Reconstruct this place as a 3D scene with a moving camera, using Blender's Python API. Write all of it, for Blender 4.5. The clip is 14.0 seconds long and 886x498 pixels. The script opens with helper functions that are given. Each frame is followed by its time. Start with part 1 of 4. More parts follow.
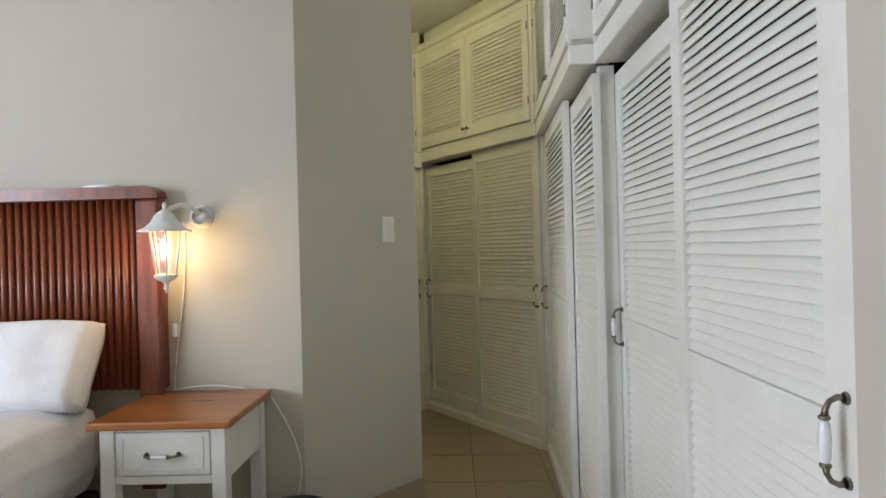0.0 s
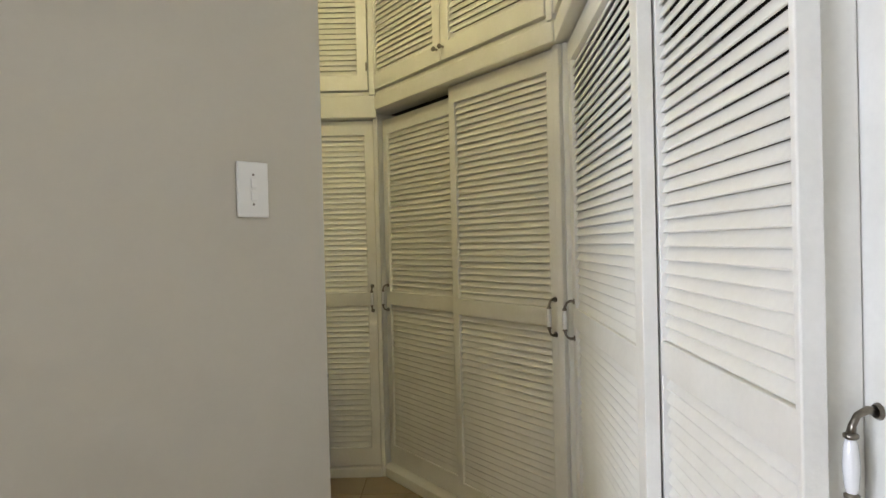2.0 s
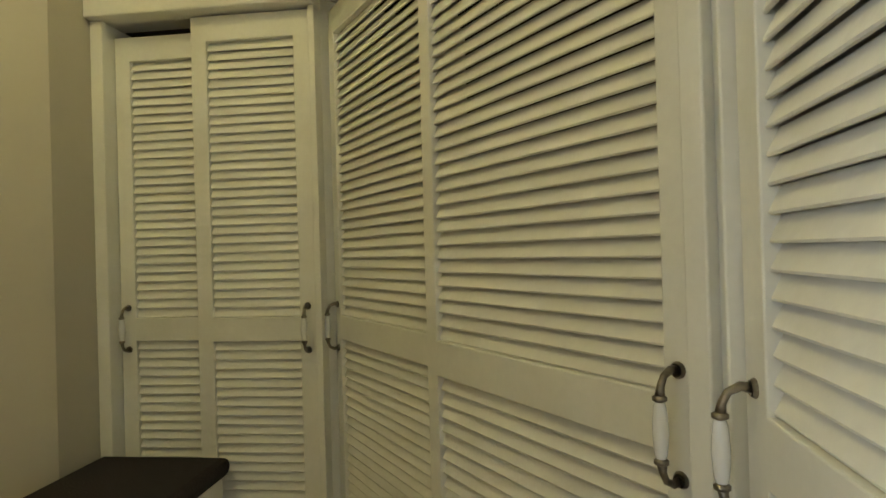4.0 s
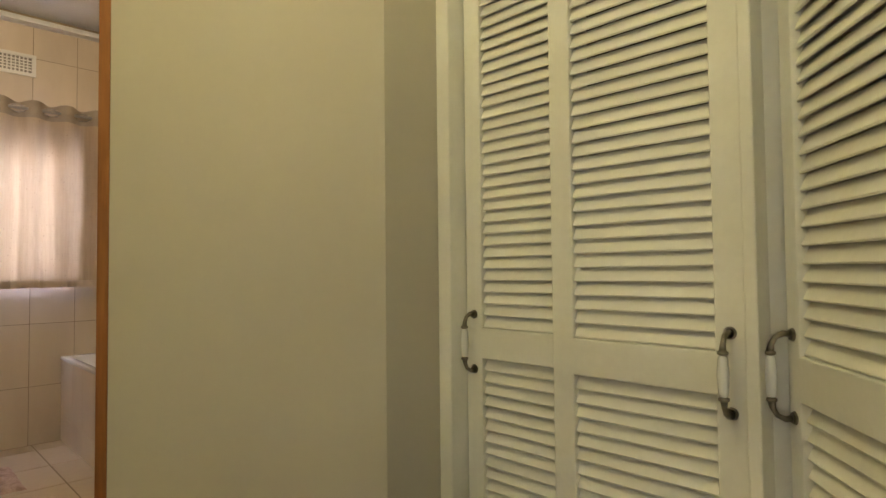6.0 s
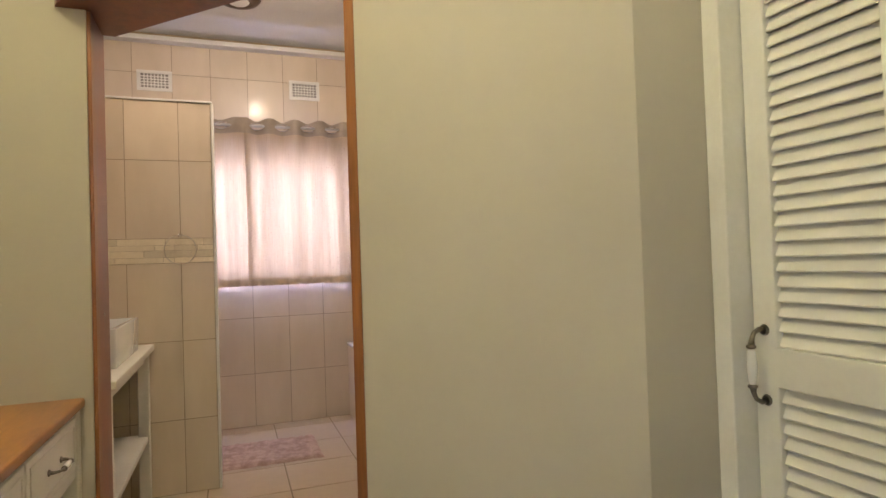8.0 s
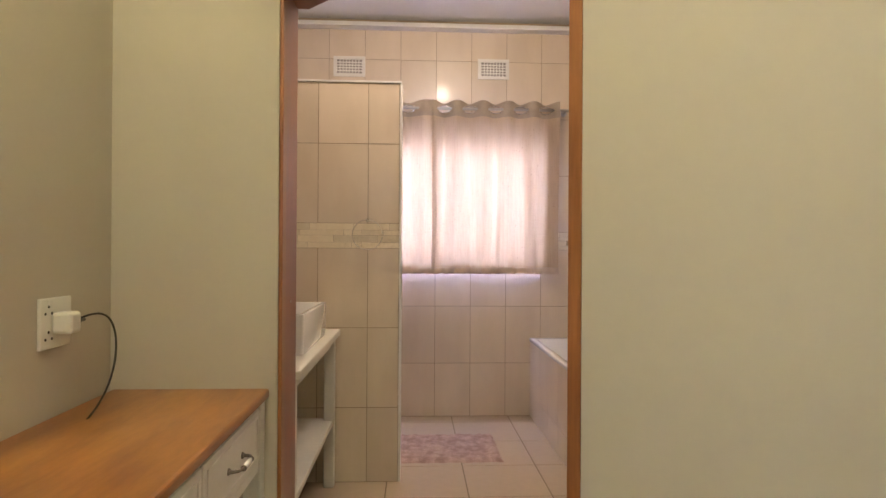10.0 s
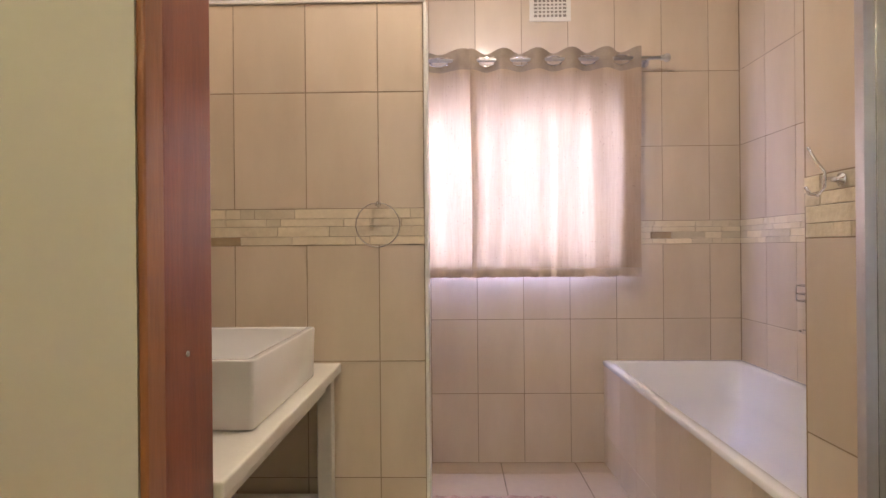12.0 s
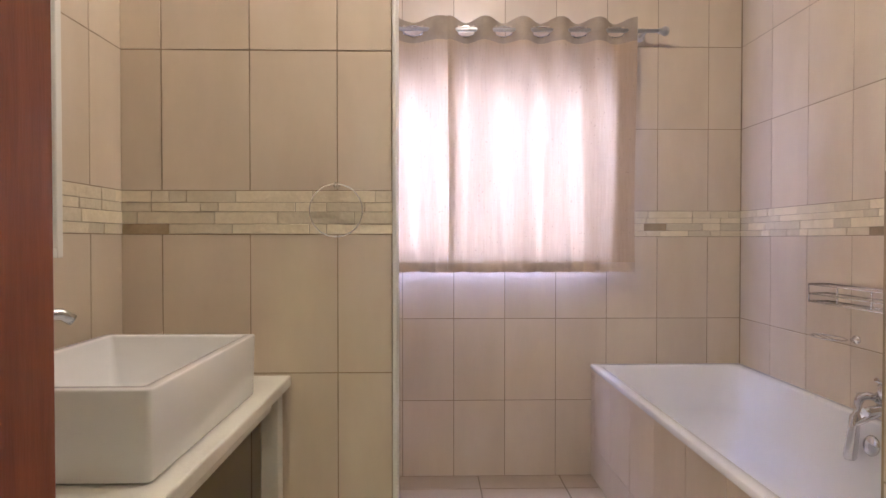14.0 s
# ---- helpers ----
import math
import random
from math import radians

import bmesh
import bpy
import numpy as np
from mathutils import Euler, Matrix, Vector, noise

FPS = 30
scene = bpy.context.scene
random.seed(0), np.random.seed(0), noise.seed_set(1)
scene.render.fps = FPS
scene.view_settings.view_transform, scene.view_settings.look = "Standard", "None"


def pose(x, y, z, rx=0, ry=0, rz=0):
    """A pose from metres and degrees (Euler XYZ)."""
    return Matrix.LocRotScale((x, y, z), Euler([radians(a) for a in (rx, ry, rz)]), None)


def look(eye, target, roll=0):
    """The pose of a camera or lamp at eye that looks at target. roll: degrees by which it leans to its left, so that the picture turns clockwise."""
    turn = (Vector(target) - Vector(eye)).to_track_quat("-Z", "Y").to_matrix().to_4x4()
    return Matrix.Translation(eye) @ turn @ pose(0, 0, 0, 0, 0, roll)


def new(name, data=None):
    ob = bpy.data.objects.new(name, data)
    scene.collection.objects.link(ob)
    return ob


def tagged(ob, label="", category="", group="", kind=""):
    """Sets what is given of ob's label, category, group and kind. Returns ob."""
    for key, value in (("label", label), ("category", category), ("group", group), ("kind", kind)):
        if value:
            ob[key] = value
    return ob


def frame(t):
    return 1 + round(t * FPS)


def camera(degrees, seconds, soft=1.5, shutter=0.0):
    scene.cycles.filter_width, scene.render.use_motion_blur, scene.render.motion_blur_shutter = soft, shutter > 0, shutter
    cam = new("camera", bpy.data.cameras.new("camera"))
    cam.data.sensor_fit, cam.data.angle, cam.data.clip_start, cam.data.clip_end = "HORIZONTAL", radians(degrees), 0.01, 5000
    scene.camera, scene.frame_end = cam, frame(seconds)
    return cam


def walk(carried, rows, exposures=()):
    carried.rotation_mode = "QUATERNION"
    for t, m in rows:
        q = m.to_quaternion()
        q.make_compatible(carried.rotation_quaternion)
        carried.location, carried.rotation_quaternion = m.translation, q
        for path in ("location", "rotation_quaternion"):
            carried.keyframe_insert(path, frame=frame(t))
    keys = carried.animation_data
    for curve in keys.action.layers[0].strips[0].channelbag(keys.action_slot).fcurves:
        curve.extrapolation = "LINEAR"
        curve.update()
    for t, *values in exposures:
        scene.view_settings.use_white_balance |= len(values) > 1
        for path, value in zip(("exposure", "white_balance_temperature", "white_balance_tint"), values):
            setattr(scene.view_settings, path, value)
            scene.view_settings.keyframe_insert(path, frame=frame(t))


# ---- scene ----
cam = camera(74.9, 14.0)
PATH = [
    (0, (0.803, 0.134, 1.237), (0.771, 2.134, 1.237), -1.5),
    (0.5, (0.844, 0.496, 1.226), (0.825, 2.496, 1.224), -1.2),
    (1, (0.874, 0.872, 1.208), (0.862, 2.872, 1.201), -1.3),
    (1.5, (0.888, 1.227, 1.214), (0.883, 3.227, 1.203), -1.2),
    (2, (0.912, 1.595, 1.208), (0.915, 3.595, 1.191), -1.4),
    (2.2, (0.922, 1.726, 1.205), (0.928, 3.726, 1.187), -1.5),
    (4.3, (1.134, 3.164, 1.13), (0.78, 5.132, 1.152), -1.7),
    (4.5, (1.127, 3.262, 1.122), (0.604, 5.193, 1.149), -1.9),
    (5, (1.06, 3.475, 1.105), (0.109, 5.234, 1.158), -1.5),
    (5.5, (0.994, 3.618, 1.102), (-0.29, 5.15, 1.155), -1.3),
    (6, (0.88, 3.646, 1.104), (-0.541, 5.053, 1.173), -0.6),
    (6.5, (0.823, 3.7, 1.124), (-0.76, 4.921, 1.166), -1.6),
    (7, (0.799, 3.717, 1.141), (-0.912, 4.753, 1.168), -2.1),
    (7.5, (0.772, 3.735, 1.138), (-1.036, 4.587, 1.179), -1.9),
    (8, (0.758, 3.746, 1.143), (-1.121, 4.431, 1.184), -1.9),
    (8.5, (0.726, 3.76, 1.14), (-1.206, 4.278, 1.183), -1.7),
    (9, (0.685, 3.753, 1.147), (-1.284, 4.107, 1.184), -1.3),
    (9.2, (0.641, 3.721, 1.159), (-1.337, 4.017, 1.189), -0.7),
    (11.3, (-0.195, 3.762, 1.169), (-2.194, 3.712, 1.166), -0.3),
    (11.5, (-0.33, 3.722, 1.149), (-2.33, 3.699, 1.161), -0.4),
    (12, (-0.516, 3.757, 1.162), (-2.515, 3.718, 1.161), -0.5),
    (12.5, (-0.715, 3.752, 1.155), (-2.715, 3.717, 1.145), -0.4),
    (13, (-0.8, 3.738, 1.155), (-2.8, 3.707, 1.137), -0.3),
    (13.5, (-0.833, 3.732, 1.146), (-2.833, 3.724, 1.128), -0.2),
    (14, (-0.83, 3.766, 1.161), (-2.829, 3.809, 1.13), 0.0),
]
LIGHTNESS = [(0, -0.13, 6420, 15), (1, 0.19, 6420, 17), (2.2, 0.46, 6450, 19), (4.3, 0.42, 7150, 9), (4.8, 0.5, 7150, 10), (5.5, 0.72, 7050, 14), (6.0, 0.98, 6900, 16), (6.5, 1.17, 6480, 20), (9.2, 1.45, 6050, 26), (11.4, 1.58, 5900, 29), (14, 1.57, 5450, 26)]
walk(cam, [(t, look(eye, target, roll)) for t, eye, target, roll in PATH], LIGHTNESS)


# ---- world and lights ----
world = bpy.data.worlds.new("world")
scene.world = world
world.use_nodes = True
wn = world.node_tree
sky = wn.nodes.new("ShaderNodeTexSky")
sky.sky_type, sky.sun_disc, sky.sun_elevation, sky.sun_rotation = "NISHITA", False, radians(50), radians(200)
wn.links.new(sky.outputs[0], wn.nodes["Background"].inputs[0])
wn.nodes["Background"].inputs[1].default_value = 0.1


def area_lamp(name, m, w, h, watts, colour):
    d = bpy.data.lights.new(name, "AREA")
    d.shape, d.size, d.size_y, d.energy, d.color = "RECTANGLE", w, h, watts, colour
    ob = new(name, d)
    ob.matrix_world = m
    return ob


def point_lamp(name, at, watts, colour, radius=0.04):
    d = bpy.data.lights.new(name, "POINT")
    d.energy, d.color, d.shadow_soft_size = watts, colour, radius
    ob = new(name, d)
    ob.location = at
    return ob


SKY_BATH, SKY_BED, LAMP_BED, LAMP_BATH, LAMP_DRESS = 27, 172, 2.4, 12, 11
area_lamp("window_daylight", look((-3.84, 3.95, 1.50), (-3.05, 3.95, 1.25)), 1.30, 0.78, SKY_BATH, (0.66, 0.70, 1.0))
area_lamp("bedroom_window_daylight", look((-3.80, -0.6, 1.55), (1.3, 0.6, 1.0)), 2.2, 1.5, SKY_BED, (0.77, 0.88, 1.0))
point_lamp("wall_lantern_bulb", (-0.312, 2.365, 1.27), LAMP_BED, (1.0, 0.66, 0.30), 0.03)
point_lamp("bath_ceiling_bulb", (-2.10, 4.0, 2.69), LAMP_BATH, (1.0, 0.85, 0.56), 0.05)
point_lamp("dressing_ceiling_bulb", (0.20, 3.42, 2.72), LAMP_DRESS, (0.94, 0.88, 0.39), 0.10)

# ---- materials ----


def mat(name, colour, rough=0.5, metal=0.0, vary=0.06, scale=6.0, fine=0.04, fscale=90.0, bump=0.05, bscale=120.0,
        stretch=(1, 1, 1), alt=None, spec=0.5, island=0.0, coat=0.0, lean=(0, 0, 0)):
    m = bpy.data.materials.new(name)
    m.use_nodes = True
    t = m.node_tree
    n, l = t.nodes, t.links
    b = n["Principled BSDF"]
    co = n.new("ShaderNodeTexCoord")
    mp = n.new("ShaderNodeMapping")
    mp.inputs["Scale"].default_value = stretch
    mp.inputs["Rotation"].default_value = [radians(v) for v in lean]
    l.new(co.outputs["Object"], mp.inputs[0])
    big, small = n.new("ShaderNodeTexNoise"), n.new("ShaderNodeTexNoise")
    for q, sc, det in ((big, scale, 4), (small, fscale, 3)):
        q.inputs["Scale"].default_value, q.inputs["Detail"].default_value = sc, det
        l.new(mp.outputs[0], q.inputs["Vector"])
    ramp = n.new("ShaderNodeValToRGB")
    c2 = alt or tuple(max(0, c * (1 - 4 * vary)) for c in colour)
    ramp.color_ramp.elements[0].position, ramp.color_ramp.elements[1].position = (0.2, 0.8) if island else (0.36, 0.62)
    ramp.color_ramp.elements[0].color, ramp.color_ramp.elements[1].color = (*c2, 1), (*colour, 1)
    l.new(big.outputs["Fac"], ramp.inputs[0])
    hsv = n.new("ShaderNodeHueSaturation")
    l.new(ramp.outputs[0], hsv.inputs["Color"])
    rng = n.new("ShaderNodeMapRange")
    rng.inputs["To Min"].default_value, rng.inputs["To Max"].default_value = 1 - 2 * fine, 1 + 2 * fine
    l.new(small.outputs["Fac"], rng.inputs["Value"])
    val = rng.outputs[0]
    if island:
        oi = n.new("ShaderNodeObjectInfo")
        r2 = n.new("ShaderNodeMapRange")
        r2.inputs["To Min"].default_value, r2.inputs["To Max"].default_value = 1 - island, 1 + island
        l.new(oi.outputs["Random"], r2.inputs["Value"])
        mul = n.new("ShaderNodeMath")
        mul.operation = "MULTIPLY"
        l.new(val, mul.inputs[0]), l.new(r2.outputs[0], mul.inputs[1])
        val = mul.outputs[0]
        shift = n.new("ShaderNodeVectorMath")
        shift.operation = "ADD"
        l.new(co.outputs["Object"], shift.inputs[0])
        sc3 = n.new("ShaderNodeMath")
        sc3.operation = "MULTIPLY"
        sc3.inputs[1].default_value = 37.0
        l.new(oi.outputs["Random"], sc3.inputs[0])
        l.new(sc3.outputs[0], shift.inputs[1])
        l.new(shift.outputs[0], mp.inputs[0])
    l.new(val, hsv.inputs["Value"])
    l.new(hsv.outputs[0], b.inputs["Base Color"])
    rr = n.new("ShaderNodeMapRange")
    rr.inputs["To Min"].default_value, rr.inputs["To Max"].default_value = max(0, rough - 0.07), min(1, rough + 0.07)
    l.new(big.outputs["Fac"], rr.inputs["Value"])
    l.new(rr.outputs[0], b.inputs["Roughness"])
    b.inputs["Metallic"].default_value = metal
    b.inputs["Specular IOR Level"].default_value = spec
    b.inputs["Coat Weight"].default_value = coat
    b.inputs["Coat Roughness"].default_value = 0.12
    if bump:
        bn, bp = n.new("ShaderNodeTexNoise"), n.new("ShaderNodeBump")
        bn.inputs["Scale"].default_value, bn.inputs["Detail"].default_value = bscale, 4
        l.new(mp.outputs[0], bn.inputs["Vector"])
        bp.inputs["Strength"].default_value, bp.inputs["Distance"].default_value = bump, 0.01
        l.new(bn.outputs["Fac"], bp.inputs["Height"])
        l.new(bp.outputs[0], b.inputs["Normal"])
    return m


WALL = mat("wall_paint", (0.56, 0.518, 0.43), 0.75, vary=0.02, scale=1.1, fine=0.008, fscale=60, bump=0.03, bscale=90)
CEIL = mat("ceiling_paint", (0.78, 0.77, 0.74), 0.85, vary=0.02, scale=2, bump=0.05)
WHITE = mat("white_gloss_paint", (0.81, 0.80, 0.74), 0.40, vary=0.022, scale=5, fine=0.02, bump=0.10, bscale=45, alt=(0.75, 0.735, 0.665))
# near-black colour stands in for the shade behind the louvres
SHADEIN = mat("cupboard_shade", (0.06, 0.05, 0.036), 0.8)
TILE = mat("wall_tile", (0.70, 0.605, 0.48), 0.36, vary=0.03, scale=2.4, fine=0.008, fscale=30, bump=0.02, bscale=9,
           stretch=(2.6, 2.6, 0.8), alt=(0.59, 0.495, 0.375), island=0.04, coat=0.15, lean=(0, 24, 0))
GROUT = mat("tile_grout", (0.40, 0.31, 0.21), 0.85, bump=0.2)
FLOORGROUT = mat("floor_grout", (0.27, 0.21, 0.145), 0.9, bump=0.2)
STONE = mat("border_stone", (0.78, 0.71, 0.55), 0.55, vary=0.05, scale=13, fine=0.05, bump=0.35, bscale=50, alt=(0.66, 0.58, 0.42), island=0.15)
STONE2 = mat("brown_border_stone", (0.40, 0.31, 0.19), 0.6, vary=0.05, scale=11, fine=0.06, bump=0.3, bscale=50, alt=(0.25, 0.185, 0.105), island=0.2)
FLOORT = mat("floor_tile", (0.47, 0.375, 0.26), 0.42, vary=0.012, scale=5, fine=0.03, fscale=25, bump=0.02, bscale=10, island=0.06, coat=0.2)
# floor tile darkened in colour to stand in for the dimmer passage
DIMT = mat("dimmed_floor_tile", (0.36, 0.285, 0.185), 0.40, vary=0.015, scale=5, fine=0.03, fscale=25, bump=0.02, bscale=10, island=0.06, coat=0.15)
WOOD = mat("varnished_wood", (0.27, 0.072, 0.026), 0.33, vary=0.08, scale=3, fine=0.10, fscale=24, bump=0.05, bscale=60,
           stretch=(7, 7, 0.6), alt=(0.19, 0.046, 0.018), coat=0.2)
WOOD2 = mat("golden_varnished_wood", (0.33, 0.13, 0.040), 0.35, vary=0.08, scale=3, fine=0.10, fscale=24, bump=0.05, bscale=60, stretch=(7, 7, 0.6), alt=(0.22, 0.075, 0.025), coat=0.3)
WOODTOP = mat("orange_pine_top", (0.42, 0.155, 0.040), 0.30, vary=0.06, scale=3, fine=0.09, fscale=22, bump=0.04, bscale=50,
              stretch=(0.7, 7, 7), alt=(0.27, 0.088, 0.022), coat=0.4)
GOLDTOP = mat("golden_pine_top", (0.47, 0.205, 0.045), 0.32, vary=0.06, scale=2.2, fine=0.09, fscale=22, bump=0.04, bscale=50,
              stretch=(0.9, 4, 4), alt=(0.27, 0.095, 0.022), coat=0.4)
DARKWOOD = mat("mahogany", (0.25, 0.060, 0.021), 0.36, vary=0.1, scale=4, fine=0.12, fscale=26, bump=0.05, stretch=(6, 6, 0.7),
               alt=(0.13, 0.030, 0.012), coat=0.18)
LINEN = mat("white_linen", (0.86, 0.85, 0.85), 0.9, vary=0.02, scale=8, bump=0.25, bscale=18)
CERAMIC = mat("white_ceramic", (0.82, 0.82, 0.81), 0.12, vary=0.01, scale=3, fine=0.0, bump=0.0, coat=0.5)
ACRYLIC = mat("bath_acrylic", (0.82, 0.82, 0.83), 0.18, vary=0.01, scale=3, fine=0.0, bump=0.0, coat=0.3)
CHROME = mat("chrome", (0.75, 0.75, 0.76), 0.12, 1.0, vary=0.02, fine=0.0, bump=0.0)
PEWTER = mat("antique_pewter", (0.31, 0.275, 0.225), 0.34, 1.0, vary=0.1, scale=60, fine=0.1, bump=0.1)
ALU = mat("aluminium", (0.62, 0.62, 0.63), 0.35, 1.0, vary=0.03, fine=0.02, bump=0.02)
PLASTIC = mat("white_plastic", (0.80, 0.79, 0.74), 0.35, vary=0.01, fine=0.0, bump=0.0)
BLACK = mat("black_plastic", (0.02, 0.018, 0.018), 0.4, vary=0.05, bump=0.05)
BLACKFAB = mat("black_cloth", (0.018, 0.012, 0.014), 0.85, vary=0.1, scale=14, bump=0.4, bscale=150)
RUG = mat("pink_pile", (0.52, 0.375, 0.30), 0.95, vary=0.12, scale=22, fine=0.2, fscale=160, bump=0.8, bscale=140, alt=(0.36, 0.24, 0.19))
VENTGREY = mat("vent_hole_grey", (0.30, 0.28, 0.25), 0.8)
BRONZE = mat("brown_bronze", (0.16, 0.11, 0.08), 0.4, 0.6, vary=0.05, bump=0.05)
VANITY = mat("vanity_paint", (0.76, 0.74, 0.66), 0.4, vary=0.02, scale=6, fine=0.02, bump=0.06)


def glass_mat(name, tint=(1, 1, 1), rough=0.0):
    m = bpy.data.materials.new(name)
    m.use_nodes = True
    b = m.node_tree.nodes["Principled BSDF"]
    b.inputs["Base Color"].default_value = (*tint, 1)
    b.inputs["Transmission Weight"].default_value = 1
    b.inputs["Roughness"].default_value = rough
    b.inputs["IOR"].default_value = 1.45
    return m


GLASS = glass_mat("clear_glass")
LAMPGLASS = glass_mat("lantern_glass", (1.0, 0.95, 0.85), 0.2)
MIRROR = mat("mirror_silver", (0.9, 0.9, 0.9), 0.02, 1.0, vary=0.0, fine=0.0, bump=0.0)


def curtain_mat():
    m = bpy.data.materials.new("woven_curtain")
    m.use_nodes = True
    t = m.node_tree
    n, l = t.nodes, t.links
    out = n["Material Output"]
    co, mp = n.new("ShaderNodeTexCoord"), n.new("ShaderNodeMapping")
    mp.inputs["Scale"].default_value = (1, 5, 0.35)
    l.new(co.outputs["Object"], mp.inputs[0])
    no = n.new("ShaderNodeTexNoise")
    no.inputs["Scale"].default_value, no.inputs["Detail"].default_value = 26, 6
    l.new(mp.outputs[0], no.inputs["Vector"])
    ra = n.new("ShaderNodeValToRGB")
    ra.color_ramp.elements[0].position, ra.color_ramp.elements[1].position = 0.30, 0.62
    ra.color_ramp.elements[0].color, ra.color_ramp.elements[1].color = (0.41, 0.325, 0.255, 1), (0.46, 0.375, 0.295, 1)
    l.new(no.outputs["Fac"], ra.inputs[0])
    # light that comes through is warmer than the face; small dark slubs in the weave
    slub, sr = n.new("ShaderNodeTexNoise"), n.new("ShaderNodeValToRGB")
    slub.inputs["Scale"].default_value, slub.inputs["Detail"].default_value = 70, 1
    l.new(co.outputs["Object"], slub.inputs["Vector"])
    sr.color_ramp.elements[0].position, sr.color_ramp.elements[1].position = 0.24, 0.31
    sr.color_ramp.elements[0].color, sr.color_ramp.elements[1].color = (0.62, 0.58, 0.54, 1), (1, 1, 1, 1)
    l.new(slub.outputs["Fac"], sr.inputs[0])
    tc = n.new("ShaderNodeMixRGB")
    tc.blend_type, tc.inputs[0].default_value = "MULTIPLY", 1.0
    tc.inputs[2].default_value = (0.90, 0.70, 0.43, 1)
    l.new(sr.outputs[0], tc.inputs[1])
    d, tr, mx = n.new("ShaderNodeBsdfDiffuse"), n.new("ShaderNodeBsdfTranslucent"), n.new("ShaderNodeMixShader")
    l.new(ra.outputs[0], d.inputs[0]), l.new(tc.outputs[0], tr.inputs[0])
    mx.inputs[0].default_value = 0.30
    l.new(d.outputs[0], mx.inputs[1]), l.new(tr.outputs[0], mx.inputs[2])
    l.new(mx.outputs[0], out.inputs[0])
    return m


CURTAIN = curtain_mat()


# white sheet added behind the cloth as a reflector for the daylight
def bounce_lining_mat():
    m = bpy.data.materials.new("bounce_curtain_lining")
    m.use_nodes = True
    n, l = m.node_tree.nodes, m.node_tree.links
    d, tr, mx = n.new("ShaderNodeBsdfDiffuse"), n.new("ShaderNodeBsdfTranslucent"), n.new("ShaderNodeMixShader")
    d.inputs[0].default_value = tr.inputs[0].default_value = (0.86, 0.86, 0.86, 1)
    mx.inputs[0].default_value = 0.36
    l.new(d.outputs[0], mx.inputs[1]), l.new(tr.outputs[0], mx.inputs[2])
    l.new(mx.outputs[0], n["Material Output"].inputs[0])
    return m


BOUNCELINING = bounce_lining_mat()
HEM = mat("curtain_band", (0.43, 0.36, 0.285), 0.85, vary=0.05, scale=10, bump=0.2)

# opaque hem, its colour raised to imitate daylight shining through
LITHEM = mat("lit_curtain_hem", (0.66, 0.54, 0.43), 0.85, vary=0.05, scale=10, bump=0.2)


def glow(name, colour, strength):
    m = bpy.data.materials.new(name)
    m.use_nodes = True
    b = m.node_tree.nodes["Principled BSDF"]
    b.inputs["Emission Color"].default_value = (*colour, 1)
    b.inputs["Emission Strength"].default_value = strength
    return m


BULB = glow("lit_bulb", (1.0, 0.72, 0.36), 14)
BULBW = glow("lit_ceiling_bulb", (1.0, 0.86, 0.66), 25)
OUTSIDE = glow("bright_outdoors", (1.0, 0.98, 0.98), 0.8)

# ---- building helpers ----


def box(bm, x0, x1, y0, y1, z0, z1, bev=0.0, mi=0):
    geo = bmesh.ops.create_cube(bm, size=1)
    vs = geo["verts"]
    bmesh.ops.scale(bm, verts=vs, vec=(x1 - x0, y1 - y0, z1 - z0))
    bmesh.ops.translate(bm, verts=vs, vec=((x0 + x1) / 2, (y0 + y1) / 2, (z0 + z1) / 2))
    faces = {f for v in vs for f in v.link_faces}
    for f in faces:
        f.material_index = mi
    if bev:
        edges = {e for v in vs for e in v.link_edges}
        r = bmesh.ops.bevel(bm, geom=list(edges), offset=bev, segments=2, affect="EDGES", profile=0.5)
        for f in r["faces"]:
            f.material_index = mi
    return vs


def prism(bm, pts, z0, z1):
    lo = [bm.verts.new((x, y, z0)) for x, y in pts]
    hi = [bm.verts.new((x, y, z1)) for x, y in pts]
    k = len(pts)
    bm.faces.new(lo[::-1]), bm.faces.new(hi)
    for i in range(k):
        bm.faces.new((lo[i], lo[(i + 1) % k], hi[(i + 1) % k], hi[i]))
    bmesh.ops.recalc_face_normals(bm, faces=bm.faces)


def lathe(bm, prof, m=Matrix(), seg=20, mi=0):
    """A turned shape from (radius, height) pairs, round the local z of m."""
    rings = []
    for r, z in prof:
        if r < 1e-5:
            rings.append([bm.verts.new(m @ Vector((0, 0, z)))])
        else:
            rings.append([bm.verts.new(m @ Vector((r * math.cos(2 * math.pi * i / seg), r * math.sin(2 * math.pi * i / seg), z))) for i in range(seg)])
    for a, b in zip(rings, rings[1:]):
        for i in range(seg):
            j = (i + 1) % seg
            if len(a) == 1 and len(b) == 1:
                continue
            if len(a) == 1:
                f = bm.faces.new((a[0], b[i], b[j]))
            elif len(b) == 1:
                f = bm.faces.new((a[i], a[j], b[0]))
            else:
                f = bm.faces.new((a[i], a[j], b[j], b[i]))
            f.material_index, f.smooth = mi, True


